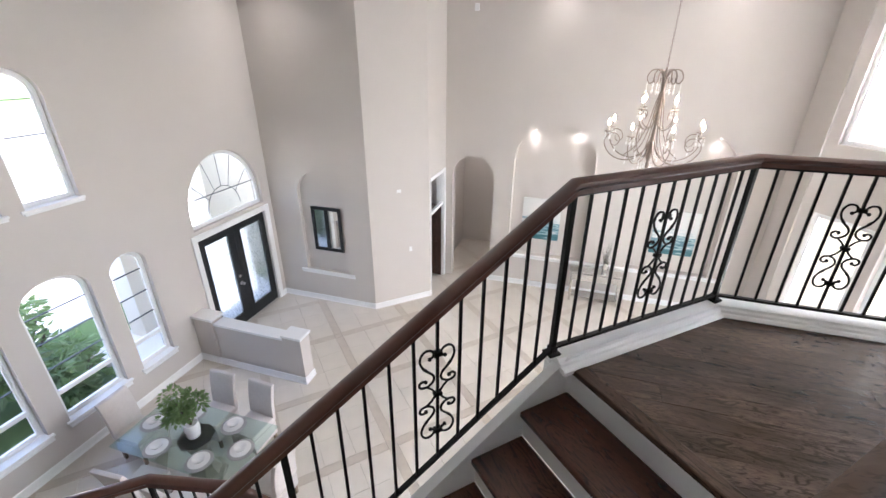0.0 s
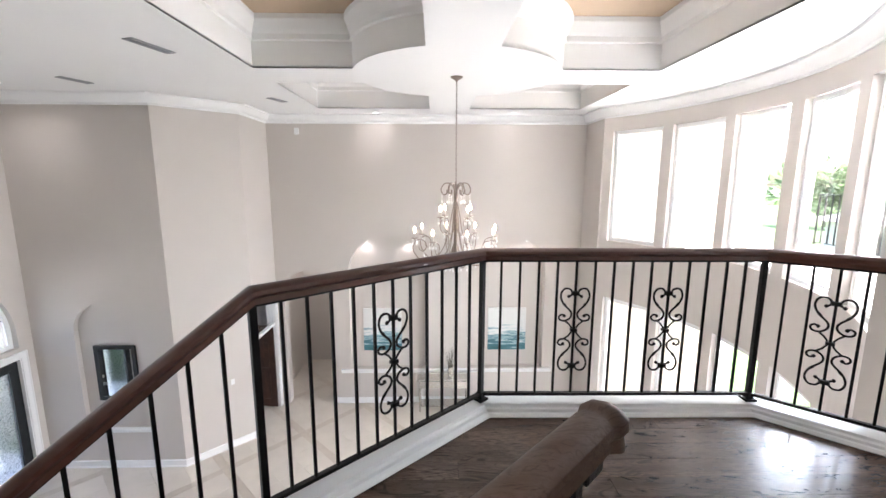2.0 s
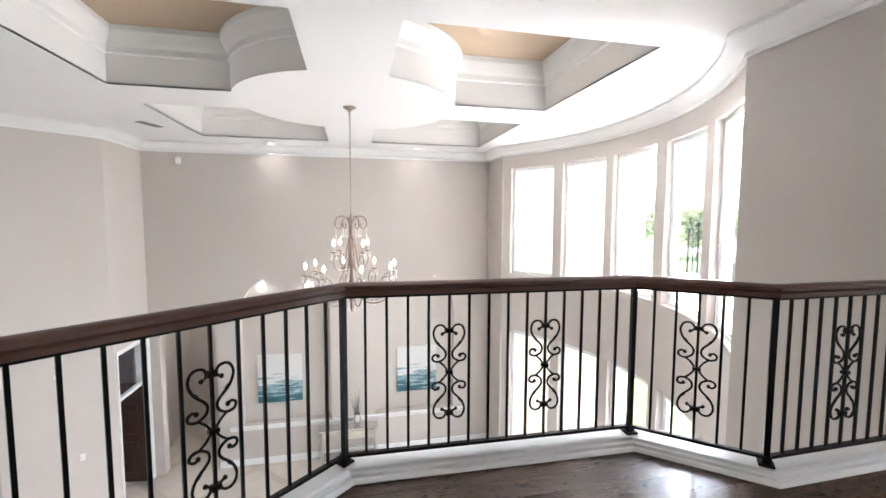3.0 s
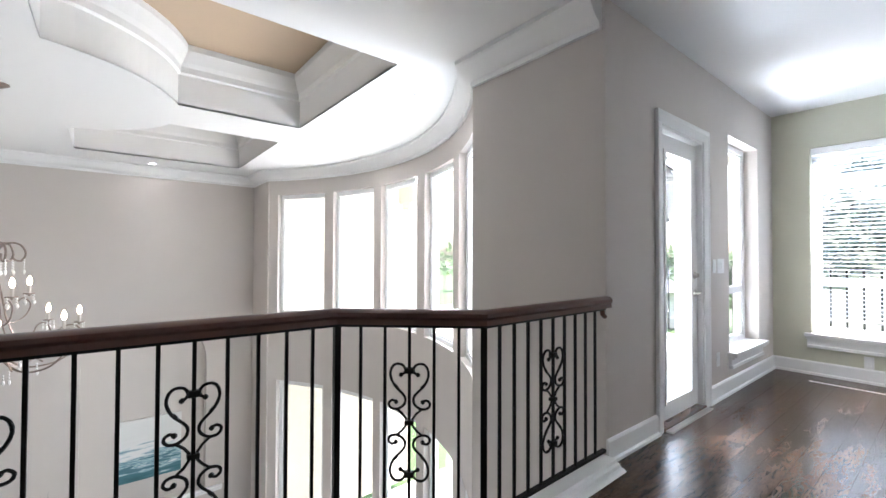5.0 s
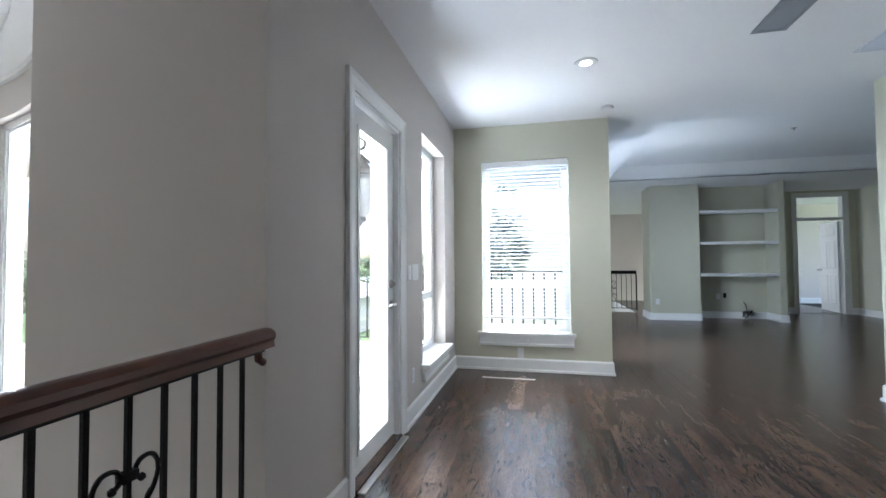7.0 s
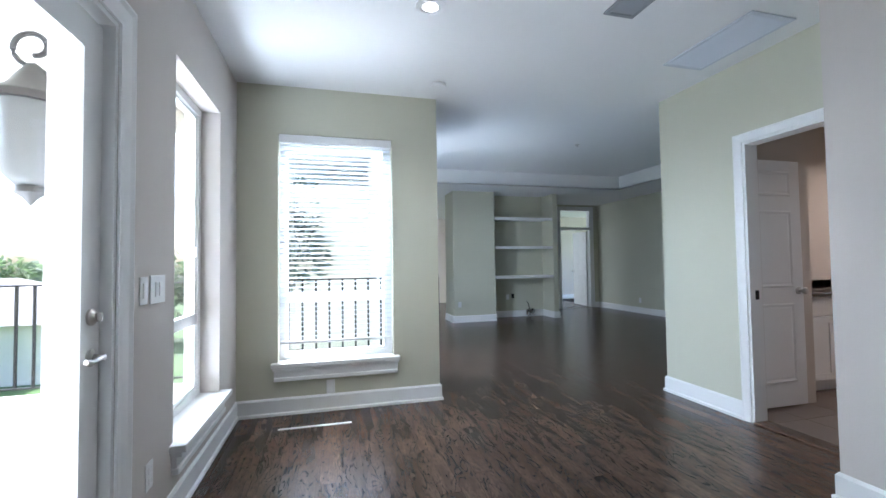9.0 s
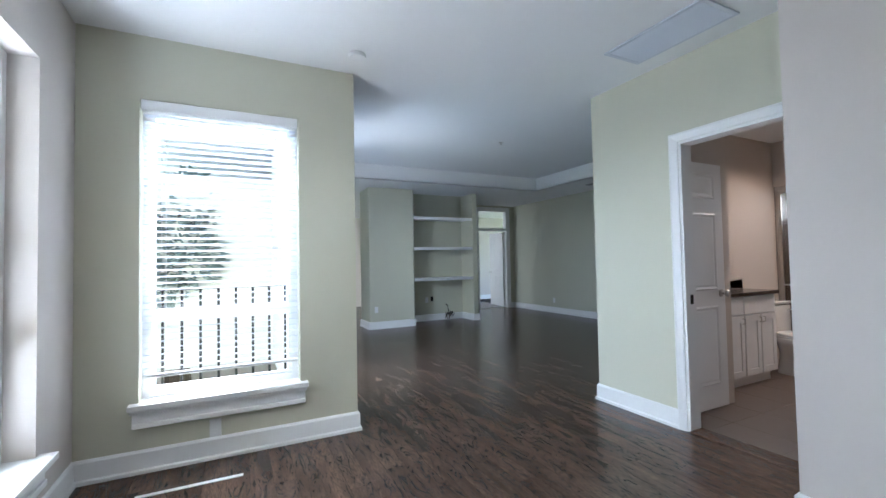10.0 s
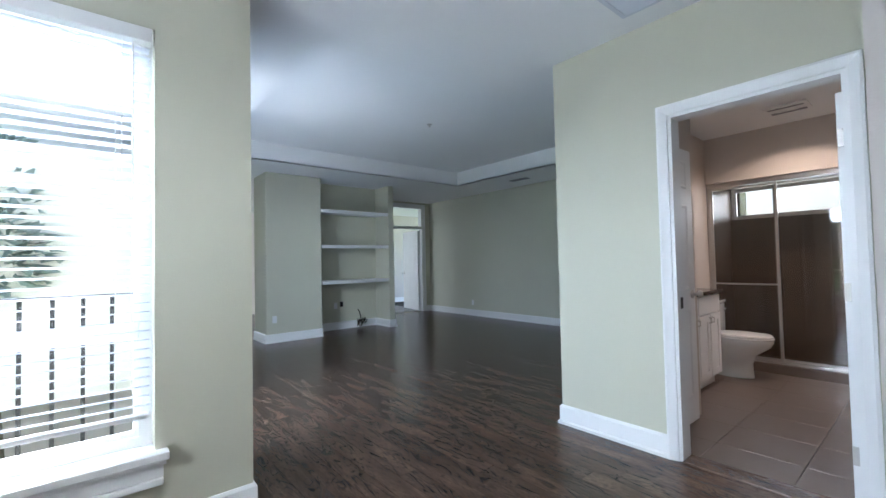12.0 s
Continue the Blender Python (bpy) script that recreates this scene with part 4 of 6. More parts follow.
def curl(points, n=6):
    """Smooth points through a list of (radius, height)."""
    out = []
    for i in range(len(points) - 1):
        p0, p1, p2, p3 = (Vector(points[max(0, min(len(points) - 1, i + k))]) for k in (-1, 0, 1, 2))
        for j in range(n):
            t = j / n
            out.append(0.5 * ((2 * p1) + (p2 - p0) * t + (2 * p0 - 5 * p1 + 4 * p2 - p3) * t * t + (3 * p1 - p0 - 3 * p2 + p3) * t ** 3))
    return out + [Vector(points[-1])]


HEART = curl([(0.025, 0.205), (0.016, 0.211), (0.013, 0.228), (0.023, 0.247), (0.042, 0.249), (0.055, 0.230), (0.058, 0.197), (0.045, 0.156), (0.021, 0.122), (0.012, 0.098), (0.018, 0.072), (0.038, 0.056), (0.057, 0.061), (0.063, 0.080), (0.052, 0.094), (0.041, 0.087)], 4)


def scroll_mesh():
    """One wrought panel: two hearts with curled ends about the middle bar, tied by collars."""
    bm = bmesh.new()
    for sx in (-1, 1):
        for sz in (-1, 1):
            tube(bm, [(sx * p.x * 1.42, 0, sz * p.y) for p in HEART], 0.006, 6)
            for x, z in ((0.037, 0.203), (0.058, 0.086)):
                lathe(bm, [(0.003, -0.010), (0.0095, -0.004), (0.0095, 0.004), (0.003, 0.010)], 6, (sx * x, 0, sz * z))
            tube(bm, [(sx * x, 0, sz * z) for x, z in ((0.065, 0.160), (0.052, 0.150), (0.047, 0.138))], 0.006, 5, lambda t: 1.2 - 0.8 * t)
            tube(bm, [(sx * x, 0, sz * z) for x, z in ((0.054, 0.056), (0.030, 0.036), (0.012, 0.012))], 0.0055, 5)
    for z in (0.222, -0.222, 0.0):
        h = 0.012 if z else 0.009
        box(bm, -0.02, 0.02, -0.014, 0.014, z - h, z + h, 0.003)
    return bm


def iron_panel(name, label, p, q, z0, z1, count, scrolls, first_post=True, last_post=True, extra=0.0, thick=0.0065):
    """One straight stretch of iron rail from p to q; z0 and z1 are the floor heights at both ends."""
    P, Q = Vector((*p, z0)), Vector((*q, z1))
    run = (Q - P).to_2d().length
    ang = math.degrees(math.atan2(Q.y - P.y, Q.x - P.x))
    rise = (z1 - z0) / run
    ob = thing(name, label, "railing", pose(P.x, P.y, P.z, 0, 0, ang), "iron rail panels")

    def slant(h0, h1, y, name, x0=0.0, x1=run):
        bm = bmesh.new()
        v = [bm.verts.new((x, s, rise * x + h)) for x in (x0, x1) for s in (-y, y) for h in (h0, h1)]
        for f in ((0, 1, 3, 2), (4, 6, 7, 5), (0, 4, 5, 1), (2, 3, 7, 6), (0, 2, 6, 4), (1, 5, 7, 3)):
            bm.faces.new([v[i] for i in f])
        return part(name, bm, IRON, ob)
    slant(0.898 + extra, 0.912 + extra, 0.013 if not extra else 0.03, "top_bar")
    slant(0.082, 0.098, 0.013, "bottom_bar")
    gap = run / (count + 1)
    bal, scr = None, None
    for i in range(1, count + 1):
        x = gap * i
        if bal is None:
            b = part("baluster", cube(-thick, thick, -thick, thick, 0.09, 0.903 + extra, 0.0015), IRON, ob)
            bal = b.data
        else:
            b = new("baluster", bal)
            b.parent = ob
        b.matrix_basis = pose(x, 0, rise * x)
        if i in scrolls:
            if SCROLL:
                s = new("scroll", SCROLL[0])
                s.parent = ob
            else:
                s = part("scroll", scroll_mesh(), IRON, ob, "", True)
                SCROLL.append(s.data)
            s.matrix_basis = pose(x, 0, 0.49 + rise * x)
    for x, on in ((0, first_post), (run, last_post)):
        if on:
            part("post", cube(x - 0.014, x + 0.014, -0.014, 0.014, 0.05 + rise * x, 0.902 + extra + rise * x, 0.002), IRON, ob)
            bm = cube(x - 0.035, x + 0.035, -0.035, 0.035, 0.05 + rise * x, 0.062 + rise * x, 0.003)
            box(bm, x - 0.02, x + 0.02, -0.02, 0.02, 0.062 + rise * x, 0.10 + rise * x, 0.004)
            part("post_shoe", bm, IRON, ob)
    return ob


SCROLL = []
iron_panel("iron_railing", "black wrought iron balcony rail with one scroll panel", A, B, 0, 0, 11, (6,))
iron_panel("iron_railing", "black wrought iron balcony rail with two scroll panels", B, C, 0, 0, 14, (5, 10), False)
iron_panel("iron_railing", "short black wrought iron balcony rail with one scroll", C, D, 0, 0, 5, (3,), False)
iron_panel("iron_railing", "black wrought iron balcony rail meeting the wall", D, (XB - 0.03, 2.305), 0, 0, 9, (5,), False, False)
RISE, GO = 0.178, 0.283
SL = RISE / GO
dn = Vector((-0.7071, -0.7071))
F1 = (A[0] + dn.x * 1.33, A[1] + dn.y * 1.33)
F2 = (A[0] + dn.x * 2.66, A[1] + dn.y * 2.66)
F3 = (A[0] + dn.x * 3.40, A[1] + dn.y * 3.40)
iron_panel("iron_railing", "black wrought iron stair rail with one scroll panel", A, F1, 0.0, -1.33 * SL, 11, (6,), False)
iron_panel("iron_railing", "black wrought iron stair rail with one scroll panel", F1, F2, -1.33 * SL, -2.66 * SL, 11, (6,), False)
hand = thing("handrail", "dark mahogany moulded handrail round landing and stair", "handrail")
pts = [(*F2, RAIL_Z - 2.66 * SL), (*A, RAIL_Z), (*B, RAIL_Z), (*C, RAIL_Z), (*D, RAIL_Z), (XB - 0.002, 2.305, RAIL_Z)]
part("rail", sweep(bmesh.new(), pts, HAND), RAILW, hand, "", True)
part("rail_bracket", tube(bmesh.new(), [(XB - 0.05, 2.305, 0.913), (XB - 0.045, 2.305, 0.873), (XB - 0.02, 2.305, 0.858)], 0.014, 8), RAILW, hand)

# hall guard rail beside the stair opening
I0, I1 = (0.86, 1.10), (-1.71, -1.39)
GZ = 0.9
hg = thing("guard_handrail", "mid-brown wooden guard handrail with a rounded end", "handrail")
gp = [(I1[0], I1[1], GZ), (I0[0], I0[1], GZ)]
part("rail", sweep(bmesh.new(), gp, HAND), RAILP, hg, "", True)
end_m = pose(I0[0], I0[1], GZ, 0, 0, math.degrees(math.atan2(I0[1] - I1[1], I0[0] - I1[0])))
bm = bmesh.new()
prev = None
for i in range(13):
    t = i / 12
    swell = 1 + 0.26 * math.sin(math.pi * min(1.0, t * 1.15)) ** 2
    close = math.sqrt(max(0.004, 1 - (max(0.0, t - 0.55) / 0.45) ** 2))
    k = swell * close
    ring = [bm.verts.new((0.095 * t, o * k, (u - 0.004) * k - 0.008 * t)) for o, u in HAND]
    if prev:
        for j in range(len(ring)):
            bm.faces.new([prev[j], prev[(j + 1) % len(ring)], ring[(j + 1) % len(ring)], ring[j]])
    prev = ring
bm.faces.new(prev)
part("rail_end", bm, RAILP, hg, "rounded wooden rail end", True, end_m)
part("end_block", cube(-0.055, 0.012, -0.02, 0.02, -0.075, -0.024, 0.006), IRON, hg, "dark block under the rail end", False, end_m)
iron_panel("iron_railing", "black iron guard rail beside the stair opening", (I0[0] - 0.05, I0[1] - 0.045), I1, -0.04, -0.04, 30, (8, 15, 22))

# stair flight
steps = thing("stair_flight", "straight stair with red-brown oak treads and white risers", "stairs")
across = Vector((NOSE1[0] - NOSE0[0], NOSE1[1] - NOSE0[1]))
SW = across.length
STAIR_M = pose(NOSE0[0], NOSE0[1], 0, 0, 0, -135)    # x runs down the flight, y across it
tread_me, riser_me = None, None
for i in range(12):
    z = -RISE * (i + 1)
    if tread_me is None:
        t = part("tread", cube(-0.0, GO + 0.03, -0.02, SW + 0.02, -0.035, 0.0, 0.008), TREAD, steps, "glossy red-brown oak tread")
        tread_me = t.data
        r = part("riser", cube(-0.02, -0.002, -0.02, SW + 0.02, 0.0, RISE - 0.036), TRIM, steps, "white painted riser")
        riser_me = r.data
    else:
        t, r = new("tread", tread_me), new("riser", riser_me)
        t.parent = r.parent = steps
    t.matrix_basis = STAIR_M @ pose(GO * i, 0, z)
    r.matrix_basis = STAIR_M @ pose(GO * i, 0, z)
top_nose = part("landing_nosing", cube(-0.06, 0.022, -0.02, SW + 0.02, -0.035, 0.003, 0.008), NOSE, steps, "dark oak landing nosing", False, STAIR_M)
for y0 in (-0.075, SW + 0.02):
    bm = bmesh.new()
    prof = [(-0.05, -0.35), (-0.05, 0.045), (0.02, 0.05), (12 * GO, 0.05 - 12 * RISE), (12 * GO, -0.45 - 12 * RISE)]
    v = [[bm.verts.new((x, y, z)) for x, z in prof] for y in (y0, y0 + 0.055)]
    bm.faces.new(v[0])
    bm.faces.new(list(reversed(v[1])))
    for k in range(5):
        bm.faces.new([v[0][k], v[0][(k + 1) % 5], v[1][(k + 1) % 5], v[1][k]])
    part("stringer", bm, TRIM, steps, "white painted stringer", False, STAIR_M)
# lower landing and its rail
LZ = -2.14
low = [(-1.2, 1.40), (-2.02, 1.50), (-2.66, 1.36), (-3.1, 1.0), (-3.2, -1.2), (-1.9, -1.6), (-0.9, -0.4)]
structure("lower_landing", prism(bmesh.new(), low, LZ - 0.3, LZ), TREAD, "dark oak half landing of the stair", "landing")
lp = [(-1.25, 1.36), (-2.02, 1.44), (-2.62, 1.31), (-3.04, 0.97)]
for p, q, c in zip(lp, lp[1:], (6, 5, 4)):
    iron_panel("iron_railing", "black iron rail of the half landing", p, q, LZ, LZ, c, ())
lh = thing("landing_handrail", "dark mahogany handrail of the half landing", "handrail")
part("rail", sweep(bmesh.new(), [(x, y, LZ + RAIL_Z) for x, y in lp], HAND), RAILW, lh, "", True)


# ---- ceiling fixtures ----
def downlight(x, y):
    ob = thing("downlight", "round white recessed downlight, lit, in the ceiling", "ceiling light", pose(x, y, CEIL), "recessed downlights")
    part("trim_ring", lathe(bmesh.new(), [(0.062, -0.001), (0.088, -0.001), (0.086, -0.007), (0.064, -0.009), (0.062, -0.006)], 28), TRIM, ob, "", True)
    part("lens", lathe(bmesh.new(), [(0.06, -0.001), (0.06, -0.005), (0.03, -0.007), (0.002, -0.008)], 24), LENS, ob, "glowing lamp lens", True)
    return ob


for x, y in DOWN:
    downlight(x, y)


def grille(name, label, m, w, d, slats, mat, group=""):
    """A louvred air grille, face down, w by d."""
    ob = thing(name, label, "air vent", m, group)
    bm = bmesh.new()
    for a, b in [((-w / 2, w / 2), (-d / 2, -d / 2 + 0.028)), ((-w / 2, w / 2), (d / 2 - 0.028, d / 2)), ((-w / 2, -w / 2 + 0.028), (-d / 2 + 0.028, d / 2 - 0.028)), ((w / 2 - 0.028, w / 2), (-d / 2 + 0.028, d / 2 - 0.028))]:
        box(bm, *a, *b, -0.012, -0.001, 0.003)
    part("frame", bm, mat, ob)
    part("backing", cube(-w / 2 + 0.028, w / 2 - 0.028, -d / 2 + 0.028, d / 2 - 0.028, -0.003, -0.001), GREY, ob)
    n, me = slats, None
    for i in range(n):
        y = -d / 2 + 0.028 + (d - 0.056) * (i + 0.5) / n
        if me is None:
            s = part("slat", cube(-w / 2 + 0.03, w / 2 - 0.03, -0.0048, 0.0048, -0.0012, 0.0012), mat, ob)
            me = s.data
        else:
            s = new("slat", me)
            s.parent = ob
        s.matrix_basis = pose(0, y, -0.008, 32)
    return ob


grille("ceiling_vent", "large pale louvred return air grille in the ceiling", pose(5.95, -1.12, CEIL), 0.72, 0.36, 18, VENTW)
grille("ceiling_vent", "small grey louvred supply vent in the hall ceiling", pose(5.64, -0.17, CEIL), 0.38, 0.21, 9, GREY, "supply vents")
grille("ceiling_vent", "narrow grey louvred supply vent in the ceiling", pose(-2.42, 5.16, CEIL, 0, 0, 75), 0.52, 0.13, 6, GREY, "supply vents")
grille("ceiling_vent", "narrow grey louvred supply vent in the ceiling", pose(-4.52, 6.75, CEIL, 0, 0, 73), 0.42, 0.13, 6, GREY, "supply vents")
grille("ceiling_vent", "narrow grey louvred supply vent in the ceiling", pose(-2.2, 8.17, CEIL, 0, 0, 70), 0.40, 0.13, 6, GREY, "supply vents")
grille("ceiling_vent", "narrow grey supply vent near the end wall", pose(10.1, -4.85, CEIL), 0.40, 0.12, 5, GREY, "supply vents")
sm = thing("smoke_detector", "flat white smoke detector on the hall ceiling", "smoke detector", pose(7.05, 0.67, CEIL))
part("body", lathe(bmesh.new(), [(0.06, -0.001), (0.062, -0.012), (0.055, -0.026), (0.02, -0.03), (0.002, -0.03)], 24), PLASTIC, sm, "", True)
sp = thing("sprinkler", "small chrome sprinkler head in the tray ceiling", "sprinkler", pose(9.27, -2.08, CEIL + 0.27))
part("rosette", lathe(bmesh.new(), [(0.035, -0.001), (0.034, -0.008), (0.012, -0.012), (0.01, -0.03), (0.018, -0.034), (0.002, -0.036)], 16), STEEL, sp, "", True)
se = thing("motion_sensor", "small white alarm sensor high on the wall", "sensor", pose(-2.43, YF, 2.40))
part("body", cube(-0.05, 0.05, -0.05, 0, -0.07, 0.07, 0.018), PLASTIC, se)

# ---- chandelier ----
ch = thing("chandelier", "two-tier antique silver chandelier with lit candle bulbs and crystals", "chandelier", pose(CH[0], CH[1], 0))
part("canopy", lathe(bmesh.new(), [(0.085, CEIL - 0.001), (0.085, CEIL - 0.01), (0.05, CEIL - 0.03), (0.02, CEIL - 0.045), (0.008, CEIL - 0.07)], 20), BRASSY, ch, "", True)
link = None
for i in range(38):
    z = 1.36 + i * 0.0358
    if link is None:
        pts = [(0.009 * math.cos(a), 0, 0.024 * math.sin(a)) for a in (math.tau * k / 12 for k in range(13))]
        lk = part("chain_link", tube(bmesh.new(), pts, 0.0035, 5), BRASSY, ch, "", True)
        link = lk.data
    else:
        lk = new("chain_link", link)
        lk.parent = ch
    lk.matrix_basis = pose(0, 0, z, 0, 0, 90 * (i % 2))
part("stem", lathe(bmesh.new(), [(0.012, 1.34), (0.02, 1.30), (0.014, 1.22), (0.03, 1.12), (0.018, 1.02), (0.022, 0.85), (0.045, 0.72), (0.02, 0.62), (0.03, 0.45), (0.06, 0.32), (0.05, 0.22), (0.02, 0.14), (0.03, 0.08), (0.012, 0.02), (0.002, 0.0)][::-1], 14), BRASSY, ch, "", True)


ARM_LOW = curl([(0.03, 0.42), (0.10, 0.26), (0.24, 0.16), (0.42, 0.17), (0.56, 0.26), (0.63, 0.40), (0.57, 0.51), (0.47, 0.50), (0.43, 0.42), (0.47, 0.35), (0.53, 0.37), (0.54, 0.42)])
ARM_UP = curl([(0.03, 0.66), (0.07, 0.60), (0.16, 0.58), (0.25, 0.64), (0.28, 0.74), (0.23, 0.80), (0.18, 0.76), (0.19, 0.71)])
CROWN_ARM = curl([(0.02, 1.12), (0.03, 1.24), (0.09, 1.31), (0.17, 1.30), (0.21, 1.22), (0.18, 1.15), (0.13, 1.17), (0.13, 1.22)])
STRUT = curl([(0.02, 1.05), (0.06, 0.85), (0.10, 0.60), (0.20, 0.34), (0.34, 0.20)])
shapes = {}


def chandelier_part(name, key, make, mat, m, parent, label="", smooth=True):
    if key in shapes:
        ob = new(name, shapes[key])
        ob.parent = parent
        ob.matrix_basis = m
        return tagged(ob, label)
    ob = part(name, make(), mat, parent, label, smooth, m)
    shapes[key] = ob.data
    return ob


def drop_mesh(k):
    bm = bmesh.new()
    for i in range(k):
        lathe(bm, [(0.001, -0.012), (0.008, 0), (0.001, 0.012)], 6, (0, 0, -0.024 * i - 0.012))
    lathe(bm, [(0.001, -0.05), (0.013, -0.03), (0.009, -0.008), (0.001, 0)], 6, (0, 0, -0.024 * k - 0.002))
    return bm


def candle(parent, r, a, z, k):
    m = pose(r * math.cos(a), r * math.sin(a), z)
    chandelier_part("drip_pan", "pan", lambda: lathe(bmesh.new(), [(0.004, -0.02), (0.012, -0.005), (0.045, 0.004), (0.05, 0.012), (0.04, 0.009), (0.012, 0.006)], 14), BRASSY, m, parent)
    chandelier_part("candle_sleeve", "sleeve", lambda: lathe(bmesh.new(), [(0.013, 0.005), (0.013, 0.085), (0.009, 0.09)], 10), CREAM, m, parent)
    chandelier_part("bulb", "bulb", lambda: lathe(bmesh.new(), [(0.008, 0.088), (0.017, 0.105), (0.02, 0.125), (0.014, 0.15), (0.005, 0.172), (0.001, 0.178)], 10), BULB, m, parent, "glowing candle bulb")
    for i in range(4):
        b = a + math.tau * i / 4 + 0.4
        chandelier_part("crystal_drop", "drop2", lambda: drop_mesh(2), CRYSTAL, m @ pose(0.042 * math.cos(b), 0.042 * math.sin(b), 0.0), parent, "clear crystal drop")


for i in range(8):
    a = math.tau * i / 8 + 0.2
    turn = pose(0, 0, 0, 0, 0, math.degrees(a))
    chandelier_part("arm", "arm_low", lambda: tube(bmesh.new(), [(p.x, 0, p.y) for p in ARM_LOW], 0.009, 6, lambda t: 1.1 - 0.5 * t), BRASSY, turn, ch)
    candle(ch, 0.60, a, 0.53, i)
for i in range(4):
    a = math.tau * i / 4 + 0.6
    turn = pose(0, 0, 0, 0, 0, math.degrees(a))
    chandelier_part("arm", "arm_up", lambda: tube(bmesh.new(), [(p.x, 0, p.y) for p in ARM_UP], 0.008, 6, lambda t: 1.1 - 0.5 * t), BRASSY, turn, ch)
    candle(ch, 0.27, a, 0.83, i)
for i in range(6):
    a = math.tau * i / 6
    turn = pose(0, 0, 0, 0, 0, math.degrees(a))
    chandelier_part("top_scroll", "crown_arm", lambda: tube(bmesh.new(), [(p.x, 0, p.y) for p in CROWN_ARM], 0.009, 6), BRASSY, turn, ch)
    chandelier_part("strut", "strut", lambda: tube(bmesh.new(), [(p.x, 0, p.y) for p in STRUT], 0.007, 6), BRASSY, turn, ch)
    for r, z, k in ((0.20, 1.17, 4), (0.13, 1.14, 3), (0.30, 0.20, 3), (0.46, 0.34, 2), (0.08, 0.12, 2)):
        chandelier_part("crystal_drop", "drop%d" % k, lambda k=k: drop_mesh(k), CRYSTAL, pose(r * math.cos(a), r * math.sin(a), z), ch, "clear crystal drop")


# ---- hall fixtures ----
def outlet(x, y, z, turn, label="white wall outlet plate", name="wall_outlet", w=0.07, h=0.115, rockers=0):
    ob = thing(name, label, "outlet" if not rockers else "light switch", facing(x, y, z, turn))
    part("plate", cube(-w / 2, w / 2, -0.006, -0.0005, -h / 2, h / 2, 0.002), PLASTIC, ob)
    if rockers:
        for i in range(rockers):
            u = (i - (rockers - 1) / 2) * 0.046
            part("rocker", cube(u - 0.015, u + 0.015, -0.010, -0.006, -0.032, 0.032, 0.002), PLASTIC, ob)
    else:
        for v in (-0.022, 0.022):
            part("socket", cube(-0.016, 0.016, -0.008, -0.006, v - 0.014, v + 0.014, 0.003), PLASTIC, ob)
    return ob


outlet(5.80, YH, 1.13, 0, "white double rocker switch plate", "light_switch", 0.16, 0.125, 2)
outlet(5.655, YH, 1.13, 0, "white single rocker switch plate", "light_switch", 0.07, 0.115, 1)
outlet(5.73, YH, 0.34, 0)
outlet(XG, 1.57, 0.20, -90)
outlet(SX, -0.99, 0.37, -90)
outlet(12.03, -5.43, 0.30, 180)
outlet(SX + 0.5, -2.28, 0.45, -90, "pale data plate with a dark socket beside it")
blk = thing("wall_socket", "small black cable socket in the shelf alcove", "outlet", facing(SX + 0.5, -2.40, 0.47, -90))
part("plate", cube(-0.03, 0.03, -0.012, -0.0005, -0.05, 0.05, 0.002), IRON, blk)
cab = thing("loose_cable", "tangle of loose dark cables on the alcove floor", "cable")
random.seed(5)
for k in range(3):
    pts = [(SX + 0.40 + random.uniform(-.08, .05), -2.78 + random.uniform(-.1, .1), 0.02 + abs(math.sin(i * 1.3 + k)) * 0.16) for i in range(9)]
    sm_pts = []
    for i in range(len(pts) - 1):
        sm_pts += [Vector(pts[i]).lerp(Vector(pts[i + 1]), t) for t in (0, 0.5)]
    part("cable", tube(bmesh.new(), sm_pts, 0.008, 6), IRON if k else BRASSY, cab, "", True)
part("cable", tube(bmesh.new(), [(SX + 0.49, -2.74, 0.34), (SX + 0.45, -2.76, 0.3), (SX + 0.43, -2.77, 0.2), (SX + 0.40, -2.78, 0.02)], 0.008, 6), IRON, cab, "", True)

# white strip laid where a sliver of sunlight falls on the boards
sun_line = thing("floor_register", "thin white strip for a sliver of sunlight on the floor", "floor vent", pose(7.03, 1.68, 0.001, 0, 0, 90))
part("strip", cube(-0.27, 0.27, -0.014, 0.014, 0, 0.005, 0.001), PLASTIC, sun_line)

# built-in shelves
for z in (0.94, 1.578, 2.205):
    sh = thing("alcove_shelf", "white painted built-in shelf with a moulded edge", "shelf", pose(SX, 0, z), "alcove shelves")
    part("board", cube(0.03, 0.499, -3.169, -1.801, -0.03, 0.0), TRIM, sh)
    bm = cube(0.004, 0.03, -3.169, -1.801, -0.055, 0.004, 0.004)
    box(bm, -0.006, 0.004, -3.169, -1.801, -0.03, 0.004, 0.003)
    part("edge_moulding", bm, TRIM, sh)

# second stair rail beyond the large room
iron_panel("iron_railing", "black iron rail beyond the large room", (13.3, 0.68), (13.3, -0.86), 0, 0, 13, (4, 9))
part("rail", sweep(bmesh.new(), [(13.3, 0.68, RAIL_Z), (13.3, -0.86, RAIL_Z)], HAND), IRON, thing("far_handrail", "black handrail beyond the large room", "handrail"), "", True)

